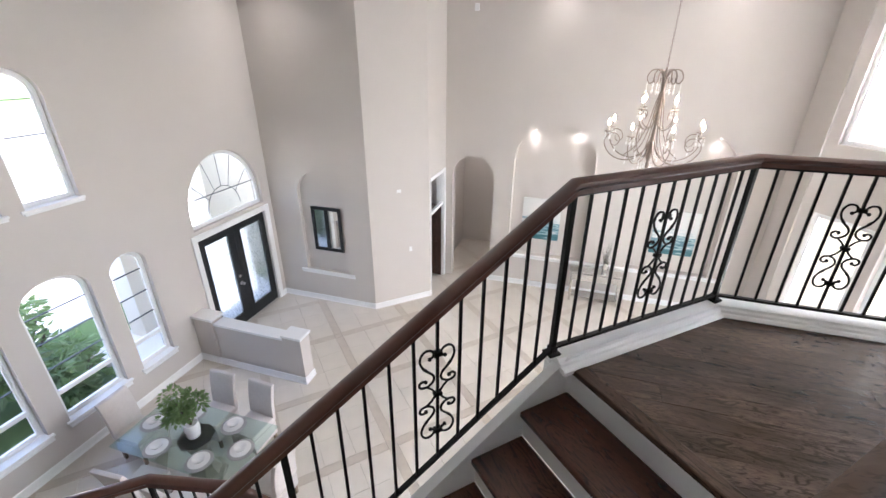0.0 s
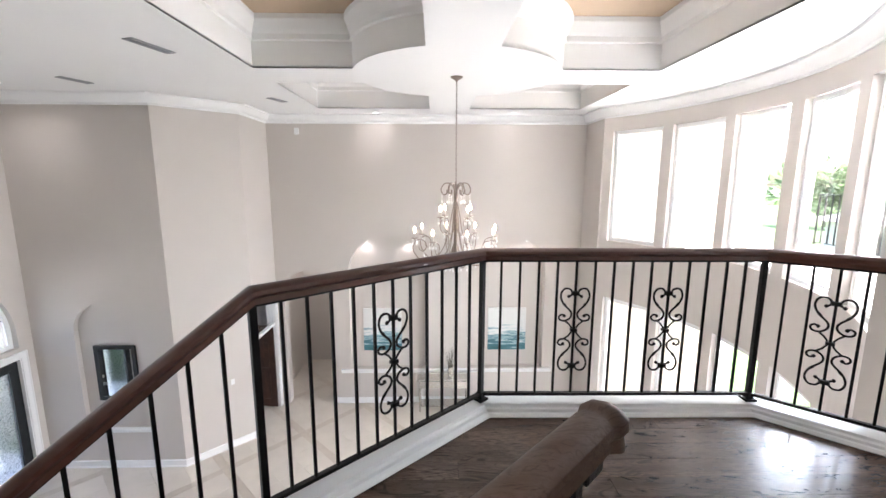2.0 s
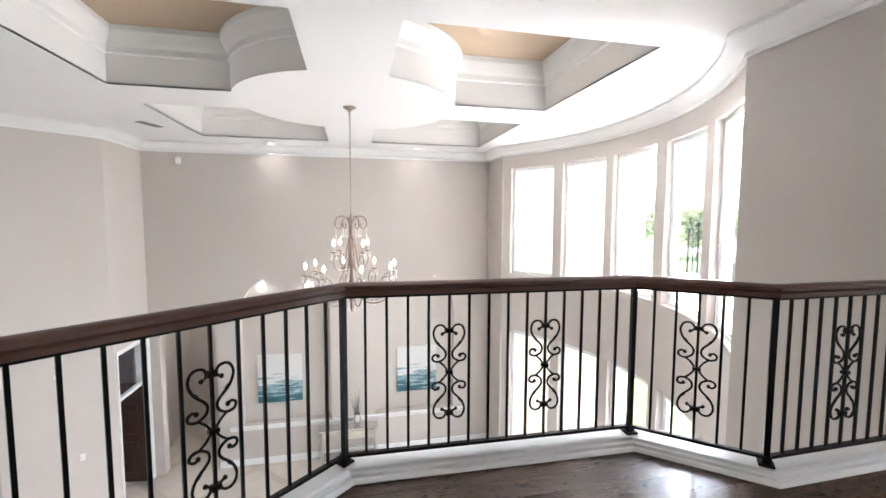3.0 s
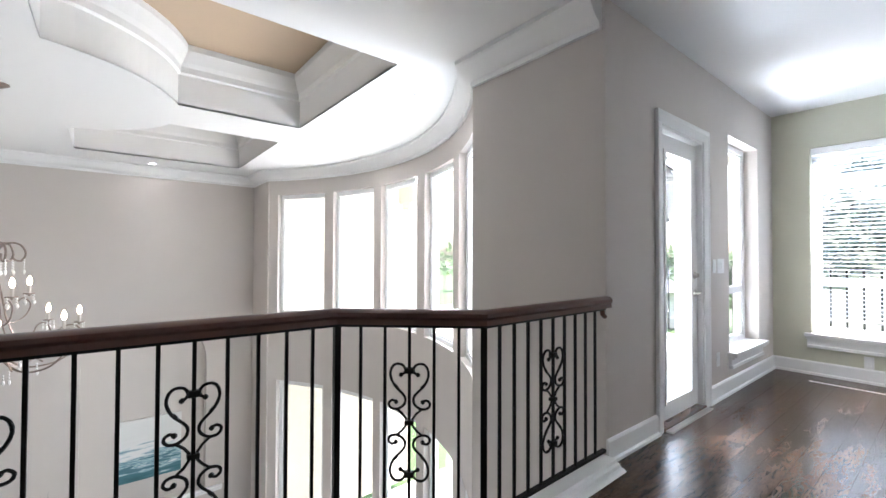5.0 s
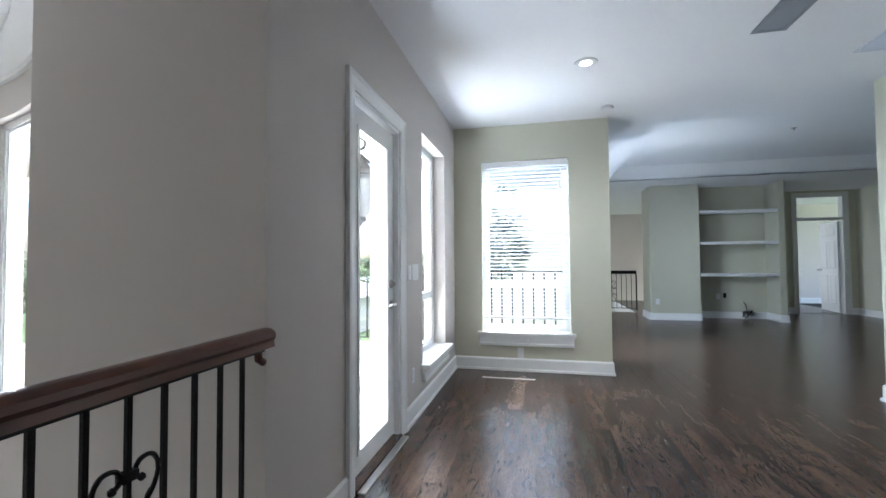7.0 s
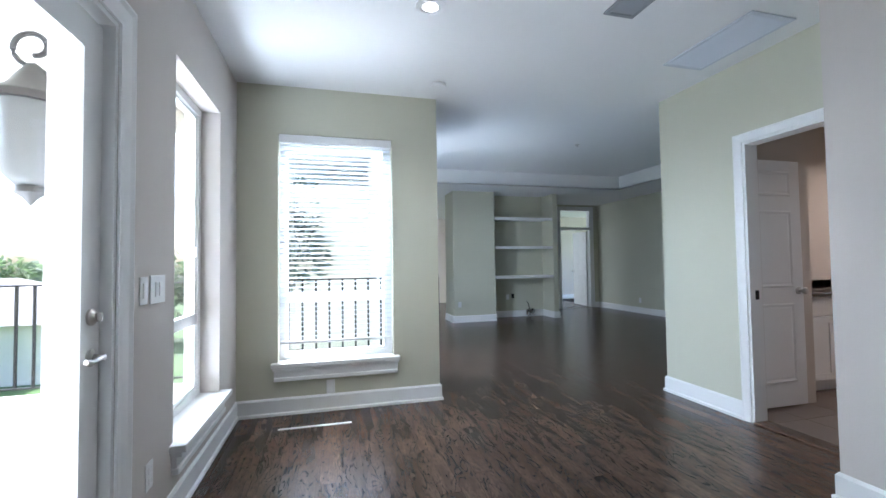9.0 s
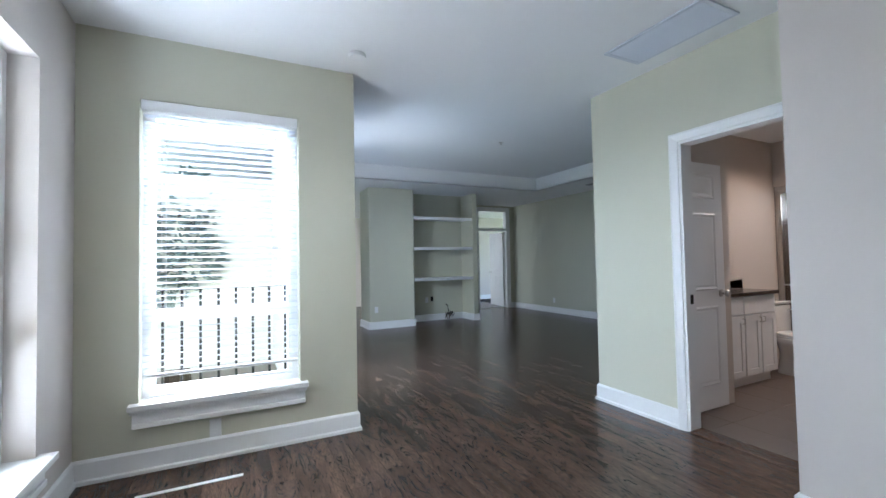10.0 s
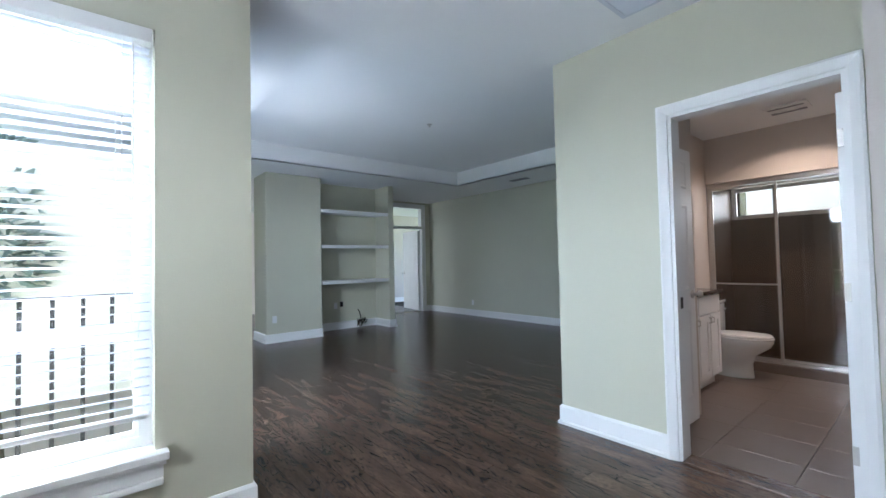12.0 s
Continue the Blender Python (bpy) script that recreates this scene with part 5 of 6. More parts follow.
# ---- bathroom ----
van = thing("bathroom_vanity", "white shaker vanity cabinet with two doors", "cabinet", pose(6.52, 0, 0))
part("body", cube(0.018, 0.315, -3.52, -2.45, 0.10, 0.88), TRIM, van)
part("toe_kick", cube(0.06, 0.31, -3.50, -2.47, 0.0, 0.10), TRIM, van)
for i, (y0, y1) in enumerate(((-3.51, -3.24), (-3.23, -2.96), (-2.95, -2.46))):
    d = part("door" if i < 2 else "drawer", cube(0.0, 0.018, y0 + 0.004, y1 - 0.004, 0.11, 0.69, 0.002), TRIM, van)
    bm = bmesh.new()
    for a, b, c, e in ((y0 + 0.004, y0 + 0.06, 0.11, 0.69), (y1 - 0.06, y1 - 0.004, 0.11, 0.69), (y0 + 0.06, y1 - 0.06, 0.11, 0.17), (y0 + 0.06, y1 - 0.06, 0.63, 0.69)):
        box(bm, -0.008, 0.0, a, b, c, e, 0.001)
    part("shaker_rail", bm, TRIM, d)
    part("handle", tube(bmesh.new(), [(-0.008, y1 - 0.03 if i == 0 else y0 + 0.03, 0.615), (-0.03, y1 - 0.03 if i == 0 else y0 + 0.03, 0.62), (-0.03, y1 - 0.03 if i == 0 else y0 + 0.03, 0.66), (-0.008, y1 - 0.03 if i == 0 else y0 + 0.03, 0.665)], 0.005, 6), STEEL, d, "nickel pull", True)
for y0, y1 in ((-3.51, -2.96), (-2.95, -2.46)):
    part("drawer", cube(-0.006, 0.018, y0 + 0.004, y1 - 0.004, 0.705, 0.87, 0.003), TRIM, van)
top = thing("vanity_top", "dark speckled granite vanity top", "countertop", pose(6.52, 0, 0.88))
part("slab", cube(-0.03, 0.315, -3.55, -2.442, 0.001, 0.035, 0.006), GRANITE, top)
part("backsplash", cube(0.352, 0.315, -3.55, -2.46, 0.035, 0.13, 0.003), GRANITE, top)

wc = thing("toilet", "white porcelain toilet with a closed lid", "toilet", pose(XBC - 0.145, -3.90, 0, 0, 0, 180))   # x runs forward from the wall


def oval(bm, rings, sides=28):
    vs = []
    for cx, rx, ry, z in rings:
        vs.append([bm.verts.new((cx + rx * math.cos(math.tau * k / sides), ry * math.sin(math.tau * k / sides), z)) for k in range(sides)])
    for r, s in zip(vs, vs[1:]):
        for k in range(sides):
            bm.faces.new([r[k], r[(k + 1) % sides], s[(k + 1) % sides], s[k]])
    bm.faces.new(list(reversed(vs[0])))
    bm.faces.new(vs[-1])
    return bm


part("bowl", oval(bmesh.new(), [(0.31, 0.175, 0.12, 0.0), (0.31, 0.17, 0.105, 0.04), (0.315, 0.16, 0.085, 0.14), (0.335, 0.175, 0.11, 0.23), (0.385, 0.245, 0.17, 0.32), (0.39, 0.265, 0.182, 0.37), (0.39, 0.26, 0.178, 0.39)]), PORC, wc, "", True)
part("seat", oval(bmesh.new(), [(0.39, 0.26, 0.182, 0.392), (0.39, 0.27, 0.19, 0.40), (0.39, 0.27, 0.19, 0.41), (0.39, 0.265, 0.186, 0.415)]), PORC, wc, "", True)
part("lid", oval(bmesh.new(), [(0.385, 0.262, 0.184, 0.418), (0.385, 0.268, 0.19, 0.424), (0.385, 0.255, 0.178, 0.44), (0.385, 0.17, 0.12, 0.446)]), PORC, wc, "", True)
part("tank", cube(0.005, 0.19, -0.20, 0.20, 0.37, 0.73, 0.02), PORC, wc, "", True)
part("tank_lid", cube(0.0, 0.20, -0.21, 0.21, 0.732, 0.765, 0.012), PORC, wc, "", True)
part("flush_lever", tube(bmesh.new(), [(0.192, 0.15, 0.67), (0.21, 0.15, 0.67), (0.212, 0.08, 0.665)], 0.007, 6), STEEL, wc, "", True)

scr = thing("shower_screen", "framed sliding shower doors of smoked glass", "shower door", pose(0, -4.30, 0))
bm = bmesh.new()
box(bm, 4.71, 6.83, -0.035, 0.035, 2.02, 2.07, 0.004)
box(bm, 4.71, 6.83, -0.04, 0.04, 0.10, 0.125, 0.004)
box(bm, 6.80, 6.83, -0.03, 0.03, 0.125, 2.02, 0.003)
part("track_frame", bm, STEEL, scr)
for x0, x1, y in ((6.18, 6.798, 0.012), (5.45, 6.22, -0.016), (4.72, 5.47, 0.012)):
    pn_ = part("sliding_panel", pane_mesh([(x0 + 0.02, 0.14), (x1 - 0.02, 0.14), (x1 - 0.02, 2.0), (x0 + 0.02, 2.0)], y), SHOWG, scr)
    pn_.visible_shadow = False
    bm = bmesh.new()
    ring_frame(bm, [(x0, 0.128), (x1, 0.128), (x1, 2.018), (x0, 2.018)], [(x0 + 0.024, 0.15), (x1 - 0.024, 0.15), (x1 - 0.024, 1.99), (x0 + 0.024, 1.99)], y - 0.01, y + 0.014)
    part("panel_frame", bm, STEEL, pn_)
part("towel_bar", tube(bmesh.new(), [(6.77, 0.024, 0.93), (6.77, 0.06, 0.93), (6.21, 0.06, 0.93), (6.21, 0.024, 0.93)], 0.009, 8), STEEL, scr, "", True)
structure("shower_curb", cube(4.7, XBC - 0.142, -4.37, -4.23, -0.01, 0.10, 0.006), BATHT, "grey-beige tiled shower curb", "curb")
structure("shower_floor", cube(4.7, XBC - 0.142, -5.1, -4.37, -0.015, 0.02), SHOWT, "brown tiled shower floor", "floor")
window("window_19", "high frosted shower window, glaring white", facing(XBC - 0.12 - 0.935, -5.1, 0, 180), 1.83, 1.70, 2.11, depth=0.06, frame_w=0.035)
fan = thing("bathroom_fan", "square white exhaust fan grille with a lamp", "exhaust fan", pose(5.95, -3.65, 2.6))
part("housing", cube(-0.16, 0.16, -0.13, 0.13, -0.022, -0.001, 0.008), PLASTIC, fan)
for i in range(5):
    part("slat", cube(-0.13, 0.13, -0.105 + i * 0.022 + (0.10 if i > 2 else 0), -0.095 + i * 0.022 + (0.10 if i > 2 else 0), -0.026, -0.022), GREY, fan)
part("lamp_cover", cube(-0.08, 0.08, -0.035, 0.035, -0.032, -0.022, 0.006), PLASTIC, fan)
tiles = []
tm = None
for i in range(5):
    for j in range(8):
        x, y = 4.72 + 0.4575 * i, -4.80 + 0.408 * j
        if tm is None:
            t = part("tile", cube(0, 0.4545, 0, 0.405, -0.016, 0.0, 0.0015), BATHT, bpy.data.objects["floor_bath"])
            tm = t.data
        else:
            t = new("tile", tm)
            t.parent = bpy.data.objects["floor_bath"]
        t.matrix_basis = pose(x, y, 0)

# ---- great room below ----
entry_mirror = thing("wall_mirror", "black framed rectangular mirror in the entry niche", "mirror", facing(-5.25, 7.75, -2.15, 0))
bm = bmesh.new()
ring_frame(bm, [(-0.37, -0.53), (0.37, -0.53), (0.37, 0.53), (-0.37, 0.53)], [(-0.30, -0.46), (0.30, -0.46), (0.30, 0.46), (-0.30, 0.46)], -0.035, -0.002)
part("frame", bm, BLACK, entry_mirror)
part("mirror_glass", cube(-0.30, 0.30, -0.016, -0.008, -0.46, 0.46), MIRROR, entry_mirror, "silvered mirror glass")
LEDGE = [(0, 0), (0.05, 0), (0.06, -0.02), (0.05, -0.045), (0.03, -0.06), (0.022, -0.10), (0, -0.11)]
structure("trim_ledge", sweep(bmesh.new(), [(-6.0, 7.65, -3.18), (-4.60, 7.65, -3.18)], LEDGE), TRIM, "white moulded ledge below the entry niche", "trim")
structure("trim_ledge", sweep(bmesh.new(), [(-1.66, YF, -3.13), (3.44, YF, -3.13)], LEDGE), TRIM, "white moulded ledge below the picture niches", "trim")
outlet(-3.62, 8.125, -1.20, 43.5, "small white thermostat on the diagonal wall", "thermostat", 0.10, 0.07, 1)
outlet(-3.45, 8.286, -2.62, 43.5, "white switch plate on the diagonal wall", "light_switch", 0.07, 0.115, 1)

PAINT = bpy.data.materials.new("seascape_paint")
PAINT.use_nodes = True
n, l = PAINT.node_tree.nodes, PAINT.node_tree.links
co, mp, no, rp, sx, ad = (n.new("ShaderNode" + k) for k in ("TexCoord", "Mapping", "TexNoise", "ValToRGB", "SeparateXYZ", "Math"))
mp.inputs["Scale"].default_value = (1.2, 1.2, 9)
no.inputs["Scale"].default_value, no.inputs["Detail"].default_value = 1.6, 6
l.new(co.outputs["Object"], mp.inputs["Vector"])
l.new(mp.outputs[0], no.inputs["Vector"])
l.new(co.outputs["Object"], sx.inputs[0])
ad.operation = "MULTIPLY_ADD"
l.new(no.outputs["Fac"], ad.inputs[0])
ad.inputs[1].default_value = 1.5
l.new(sx.outputs["Z"], ad.inputs[2])
l.new(ad.outputs[0], rp.inputs[0])
e = rp.color_ramp.elements
e[0].position, e[0].color, e[1].position, e[1].color = 0.0, (0.03, 0.11, 0.13, 1), 1.0, (0.72, 0.72, 0.70, 1)
for p_, c_ in ((0.25, (0.05, 0.17, 0.20, 1)), (0.42, (0.09, 0.20, 0.25, 1)), (0.50, (0.45, 0.60, 0.62, 1)), (0.58, (0.10, 0.24, 0.32, 1)), (0.72, (0.60, 0.66, 0.66, 1)), (0.8, (0.74, 0.74, 0.72, 1))):
    k = e.new(p_)
    k.color = c_
l.new(rp.outputs[0], n["Principled BSDF"].inputs["Base Color"])
for x in (-0.68, 2.33):
    pic = thing("canvas_painting", "teal and white abstract seascape canvas in a wall niche", "painting", facing(x, YF + 0.22, -2.21, 0), "niche paintings")
    part("canvas", cube(-0.46, 0.46, -0.04, -0.002, -0.53, 0.53, 0.003), PAINT, pic)
for a, b in NICHES:
    for u in (a + 0.42, b - 0.42):
        nl = thing("niche_light", "small lit spot lamp in the niche arch", "spot light", pose(u, YF + 0.12, -0.04), "niche spot lamps")
        part("ring", lathe(bmesh.new(), [(0.02, 0.06), (0.035, 0.0), (0.04, -0.012), (0.03, -0.014)], 14), TRIM, nl, "", True)
        part("lens", lathe(bmesh.new(), [(0.028, -0.004), (0.028, -0.016), (0.002, -0.018)], 14), LENS, nl, "glowing lens", True)
        lamp_light((u, YF + 0.11, -0.065), (u, YF + 0.16, -2), 0.12, 0.05)

con = thing("console_table", "mirrored silver console table against the far wall", "table", pose(0.78, 9.62, G))
SILV = material("aged_mirror_silver", (0.72, 0.71, 0.68), 0.18, 0.85, vary=0.12, scale=12)
part("tabletop", cube(-0.62, 0.62, -0.2, 0.2, 0.78, 0.81, 0.006), SILV, con)
part("drawer_box", cube(-0.56, 0.56, -0.17, 0.17, 0.58, 0.78, 0.004), SILV, con)
for u in (-0.28, 0.28):
    part("drawer", cube(u - 0.25, u + 0.25, -0.185, -0.17, 0.60, 0.76, 0.004), SILV, con)
for u in (-0.55, 0.55):
    for v in (-0.15, 0.15):
        part("leg", cube(u - 0.025, u + 0.025, v - 0.025, v + 0.025, 0.0, 0.58, 0.004), SILV, con)
part("lower_shelf", cube(-0.56, 0.56, -0.16, 0.16, 0.12, 0.14, 0.003), SILV, con)
va = thing("vase", "silver vase with dry grey grass on the console", "vase", pose(0.95, 9.62, G + 0.811))
part("vessel", lathe(bmesh.new(), [(0.05, 0), (0.07, 0.03), (0.085, 0.12), (0.06, 0.2), (0.07, 0.24), (0.055, 0.235), (0.045, 0.19)], 16), SILV, va, "", True)
random.seed(9)
bm = bmesh.new()
for i in range(70):
    a, r = random.uniform(0, math.tau), random.uniform(0.05, 0.17)
    h_ = random.uniform(0.45, 0.8)
    tube(bm, [(0.02 * math.cos(a), 0.02 * math.sin(a), 0.15), (0.4 * r * math.cos(a), 0.4 * r * math.sin(a), 0.5 * h_), (r * math.cos(a), r * math.sin(a), h_)], 0.003, 3, lambda t: 1.2 - t)
part("grass_stems", bm, material("dry_grey_grass", (0.13, 0.12, 0.10), 0.8, vary=0.3), va)

# pony wall at the entry
pony = structure("pony_wall", cube(XF, -4.28, 5.02, 5.20, G, G + 0.86), CREAM, "low cream divider wall at the entry", "wall")
for x0, x1, z in ((XF + 0.002, -6.15, 1.0), (-4.62, -4.24, 1.0)):
    structure("pony_post", cube(x0, x1, 4.98, 5.24, G, G + z - 0.05, 0.004), CREAM, "cream end block of the low divider wall", "wall")
    structure("trim_pony", cube(x0 - 0.0, x1 + 0.03, 4.95, 5.27, G + z - 0.05, G + z, 0.008), TRIM, "white cap on the low divider wall", "trim")
structure("trim_pony", cube(-6.12, -4.622, 4.98, 5.24, G + 0.86, G + 0.91, 0.008), TRIM, "white cap on the low divider wall", "trim")
baseboard([(XF, 4.98), (-4.24, 4.98), (-4.24, 5.24), (XF, 5.24)], G)

panel_door(pose(-1.751, 10.55, G + 0.01, 0, 0, 90), 0.86, 2.3, "white panelled door in the arched passage", knob_side=-1)

# study door and shelves behind the tall doorway
casing("door_5", "white casing of the tall study doorway with transom", facing(-3.1, 9.26, G, 90), 1.04, 2.90, 0.07, 0.2)
part("transom_rail", cube(-0.5, 0.5, 0.02, 0.10, 2.04, 2.10, 0.004), TRIM, bpy.data.objects["door_5"])
DARKW = wood("dark_walnut_panel", (0.02, 0.009, 0.006), (0.05, 0.023, 0.015), (0.08, 0.036, 0.022), 0.35, "Z", per_piece=False, stretch=4, scale=1.5)
part("transom_pane", pane_mesh([(-0.5, 2.10), (0.5, 2.10), (0.5, 2.88), (-0.5, 2.88)], 0.06), GLASS, bpy.data.objects["door_5"]).visible_shadow = False
panel_door(pose(-3.16, 9.74, G + 0.01, 0, 0, 172), 0.96, 2.02, "dark walnut study door standing open", mat=DARKW)
bk = thing("bookcase", "dark walnut bookcase inside the dim study", "bookcase", pose(-5.6, 9.6, G))
part("back", cube(-0.2, -0.18, -1.0, 1.0, 0, 2.6), DARKW, bk)
for v in (-1.0, -0.02, 0.98):
    part("side", cube(-0.18, 0.2, v, v + 0.03, 0, 2.6, 0.002), DARKW, bk)
for z in (0.1, 0.8, 1.2, 1.6, 2.0, 2.57):
    part("shelf", cube(-0.18, 0.19, -0.97, 0.98, z, z + 0.03, 0.002), DARKW, bk)

# ---- dining set ----
DX, DY = -4.53, 2.98
tb_ = thing("dining_table", "rectangular glass dining table with stone pedestals", "table", pose(DX, DY, G))
part("glass_top", cube(-0.96, 0.96, -0.48, 0.48, 0.735, 0.75, 0.004), TABLEG, tb_, "thick greenish glass top")
for u in (-0.45, 0.45):
    part("pedestal", lathe(bmesh.new(), [(0.26, 0), (0.26, 0.05), (0.2, 0.08), (0.13, 0.2), (0.12, 0.5), (0.18, 0.68), (0.24, 0.734)], 8), TILEB, tb_, "beige stone pedestal")
chair = thing("dining_chair", "pale linen upholstered dining chair with a high back", "chair", pose(DX - 0.33, DY + 0.62, G, 0, 0, 180), "chairs round the dining table")
part("seat", cube(-0.22, 0.22, -0.22, 0.24, 0.38, 0.48, 0.025), FABRIC, chair, "", True)
bm = bmesh.new()
for i in range(9):
    t0 = i / 8
    z = 0.42 + 0.60 * t0
    y = -0.20 - 0.09 * t0 * t0
    bm.verts.ensure_lookup_table()
    ring = [bm.verts.new(p) for p in ((-0.22, y - 0.03, z), (0.22, y - 0.03, z), (0.22, y + 0.03, z), (-0.22, y + 0.03, z))]
    if i:
        for k in range(4):
            bm.faces.new([prev[k], prev[(k + 1) % 4], ring[(k + 1) % 4], ring[k]])
    else:
        bm.faces.new(ring)
    prev = ring
bm.faces.new(list(reversed(prev)))
bmesh.ops.bevel(bm, geom=list(bm.edges), offset=0.006, segments=1, affect="EDGES")
part("backrest", bm, FABRIC, chair, "", True)
part("skirt", cube(-0.215, 0.215, -0.215, 0.235, 0.16, 0.379, 0.01), FABRIC, chair)
LEGW = wood("pale_leg_wood", (0.12, 0.08, 0.05), (0.22, 0.15, 0.1), (0.3, 0.22, 0.15), 0.4, "Z")
for u in (-0.18, 0.18):
    for v in (-0.18, 0.2):
        part("leg", cube(u - 0.02, u + 0.02, v - 0.02, v + 0.02, 0, 0.2, 0.003), LEGW, chair)
for x, y, r in ((DX + 0.36, DY + 0.62, 176), (DX - 0.33, DY - 0.62, 4), (DX + 0.36, DY - 0.62, -3), (DX - 1.18, DY + 0.03, -88), (DX + 1.2, DY - 0.05, 92)):
    copy_thing(chair, pose(x, y, G, 0, 0, r))
CER = material("glazed_white_ceramic", (0.75, 0.74, 0.72), 0.2, vary=0.04)
NAP = material("grey_linen_placemat", (0.35, 0.34, 0.33), 0.9, vary=0.1, bump=0.3, bump_scale=200)
first = None
for x, y in ((-0.33, 0.30), (0.36, 0.30), (-0.33, -0.30), (0.36, -0.30), (-0.74, 0.0), (0.74, 0.0)):
    m = pose(DX + x, DY + y, G + 0.751)
    if first is None:
        first = thing("place_setting", "white plate and bowl stacked on a dark placemat", "plate", m, "place settings on the table")
        part("placemat", lathe(bmesh.new(), [(0.17, 0), (0.17, 0.004), (0.16, 0.005)], 24), NAP, first)
        part("plate", lathe(bmesh.new(), [(0.07, 0.005), (0.13, 0.016), (0.132, 0.019), (0.08, 0.012), (0.002, 0.011)], 24), CER, first, "", True)
        part("bowl", lathe(bmesh.new(), [(0.035, 0.013), (0.07, 0.04), (0.078, 0.055), (0.072, 0.053), (0.03, 0.022), (0.002, 0.02)], 20), CER, first, "", True)
    else:
        copy_thing(first, m)
pot = thing("potted_plant", "bushy green leafy plant in a cream vase on the table", "plant", pose(DX - 0.02, DY, G + 0.751))
part("pot", lathe(bmesh.new(), [(0.07, 0), (0.085, 0.02), (0.10, 0.16), (0.09, 0.24), (0.08, 0.235), (0.08, 0.2)], 18), CER, pot, "", True)


def leafy(bm, center, radius, count, size, seed, flat=1.0, droop=0.3):
    """Loose leaves spread through a lumpy crown."""
    rnd = random.Random(seed)
    lumps = [(Vector((rnd.uniform(-1, 1), rnd.uniform(-1, 1), rnd.uniform(-0.8, 1) * flat)) * radius * 0.6, rnd.uniform(0.35, 0.6) * radius) for _ in range(9)]
    for _ in range(count):
        c, r = rnd.choice(lumps)
        d = Vector((rnd.gauss(0, 1), rnd.gauss(0, 1), rnd.gauss(0, 1))).normalized()
        p = Vector(center) + c + d * r * rnd.uniform(0.55, 1.0)
        q = Vector((d.x + rnd.uniform(-.5, .5), d.y + rnd.uniform(-.5, .5), d.z * 0.4 - droop + rnd.uniform(-.3, .5))).normalized()
        s = q.cross(Vector((rnd.uniform(-1, 1), rnd.uniform(-1, 1), 1))).normalized()
        L = size * rnd.uniform(0.6, 1.3)
        w = L * 0.24
        up = q.cross(s) * L * 0.08
        v = [bm.verts.new(x) for x in (p, p + q * L * 0.45 + s * w + up, p + q * L - up, p + q * L * 0.45 - s * w + up)]
        bm.faces.new(v)
    return bm


def foliage(name, color):
    m = material(name, color, 0.5, vary=0.45, scale=3)
    b = m.node_tree.nodes["Principled BSDF"]
    n, l = m.node_tree.nodes, m.node_tree.links
    through_leaf, mix = n.new("ShaderNodeBsdfTranslucent"), n.new("ShaderNodeMixShader")
    through_leaf.inputs[0].default_value = (*[min(1, 1.8 * c) for c in color], 1)
    mix.inputs[0].default_value = 0.45
    l.new(b.outputs[0], mix.inputs[1])
    l.new(through_leaf.outputs[0], mix.inputs[2])
    l.new(mix.outputs[0], n["Material Output"].inputs[0])
    return m


LEAF = foliage("fresh_green_leaf", (0.13, 0.20, 0.075))
# LEAFT is paled in its colour for the window glare over the tree
LEAFT = foliage("glare_paled_tree_leaf", (0.19, 0.23, 0.19))
LEAFD = foliage("dark_tree_leaf", (0.085, 0.125, 0.055))
BARK = material("grey_brown_bark", (0.12, 0.09, 0.065), 0.9, vary=0.35, scale=8, bump=0.6, bump_scale=30)
bm = bmesh.new()
rnd = random.Random(3)
for i in range(16):
    a, r = rnd.uniform(0, math.tau), rnd.uniform(0.06, 0.22)
    tube(bm, [(0, 0, 0.18), (0.4 * r * math.cos(a), 0.4 * r * math.sin(a), 0.36), (r * math.cos(a), r * math.sin(a), rnd.uniform(0.42, 0.72))], 0.004, 4)
part("stems", bm, BARK, pot)
part("leaves", leafy(bmesh.new(), (0, 0, 0.52), 0.25, 800, 0.07, 4, 1.25), LEAF, pot)

# ---- outdoors ----
STUCCOW = material("white_stucco", (0.80, 0.79, 0.77), 0.9, vary=0.04, scale=4, bump=0.2, bump_scale=80)
LAWN = material("mown_lawn", (0.065, 0.12, 0.03), 0.9, vary=0.35, scale=0.6, bump=0.6, bump_scale=40)
structure("ground", prism(bmesh.new(), [(-400, -400), (400, -400), (400, 400), (-400, 400)], G - 0.6, G - 0.25), LAWN, "green lawn reaching the horizon", "ground")
deck_out = [(XB + 0.14, YH + 0.22), (XG + 0.2, YH + 0.22), (XG + 0.2, YG + 0.2), (8.8, YG + 0.2), (8.8, 9.2), (4.8, 9.2)] + [p for p in bay_out[::-1] if 3.6 < p[1] < 8.9] + [(XB + 0.16, 3.4)]
structure("terrace", prism(bmesh.new(), deck_out, -0.34, -0.03), DECK, "pale stone terrace outside the upper floor", "terrace")
# pale paving added so the lower bay windows come out white
structure("patio", prism(bmesh.new(), [(5.3, 1.2), (13.5, 1.2), (13.5, 9.1), (5.3, 9.1)], G - 0.24, G - 0.04), DECK, "pale paving added so the lower bay windows look white", "patio")
# more paving added, to whiten the ground behind the blind
structure("whitening_paving", prism(bmesh.new(), [(13.51, -6), (24, -6), (24, 2.0), (13.51, 2.0)], G - 0.24, G - 0.06), DECK, "pale paving added to whiten the ground behind the blind", "patio")
structure("wall_wing", cube(XB + 0.3, 7.3, 9.2, 9.45, G, 3.2), STUCCO, "cream stucco wall of the side wing", "wall")
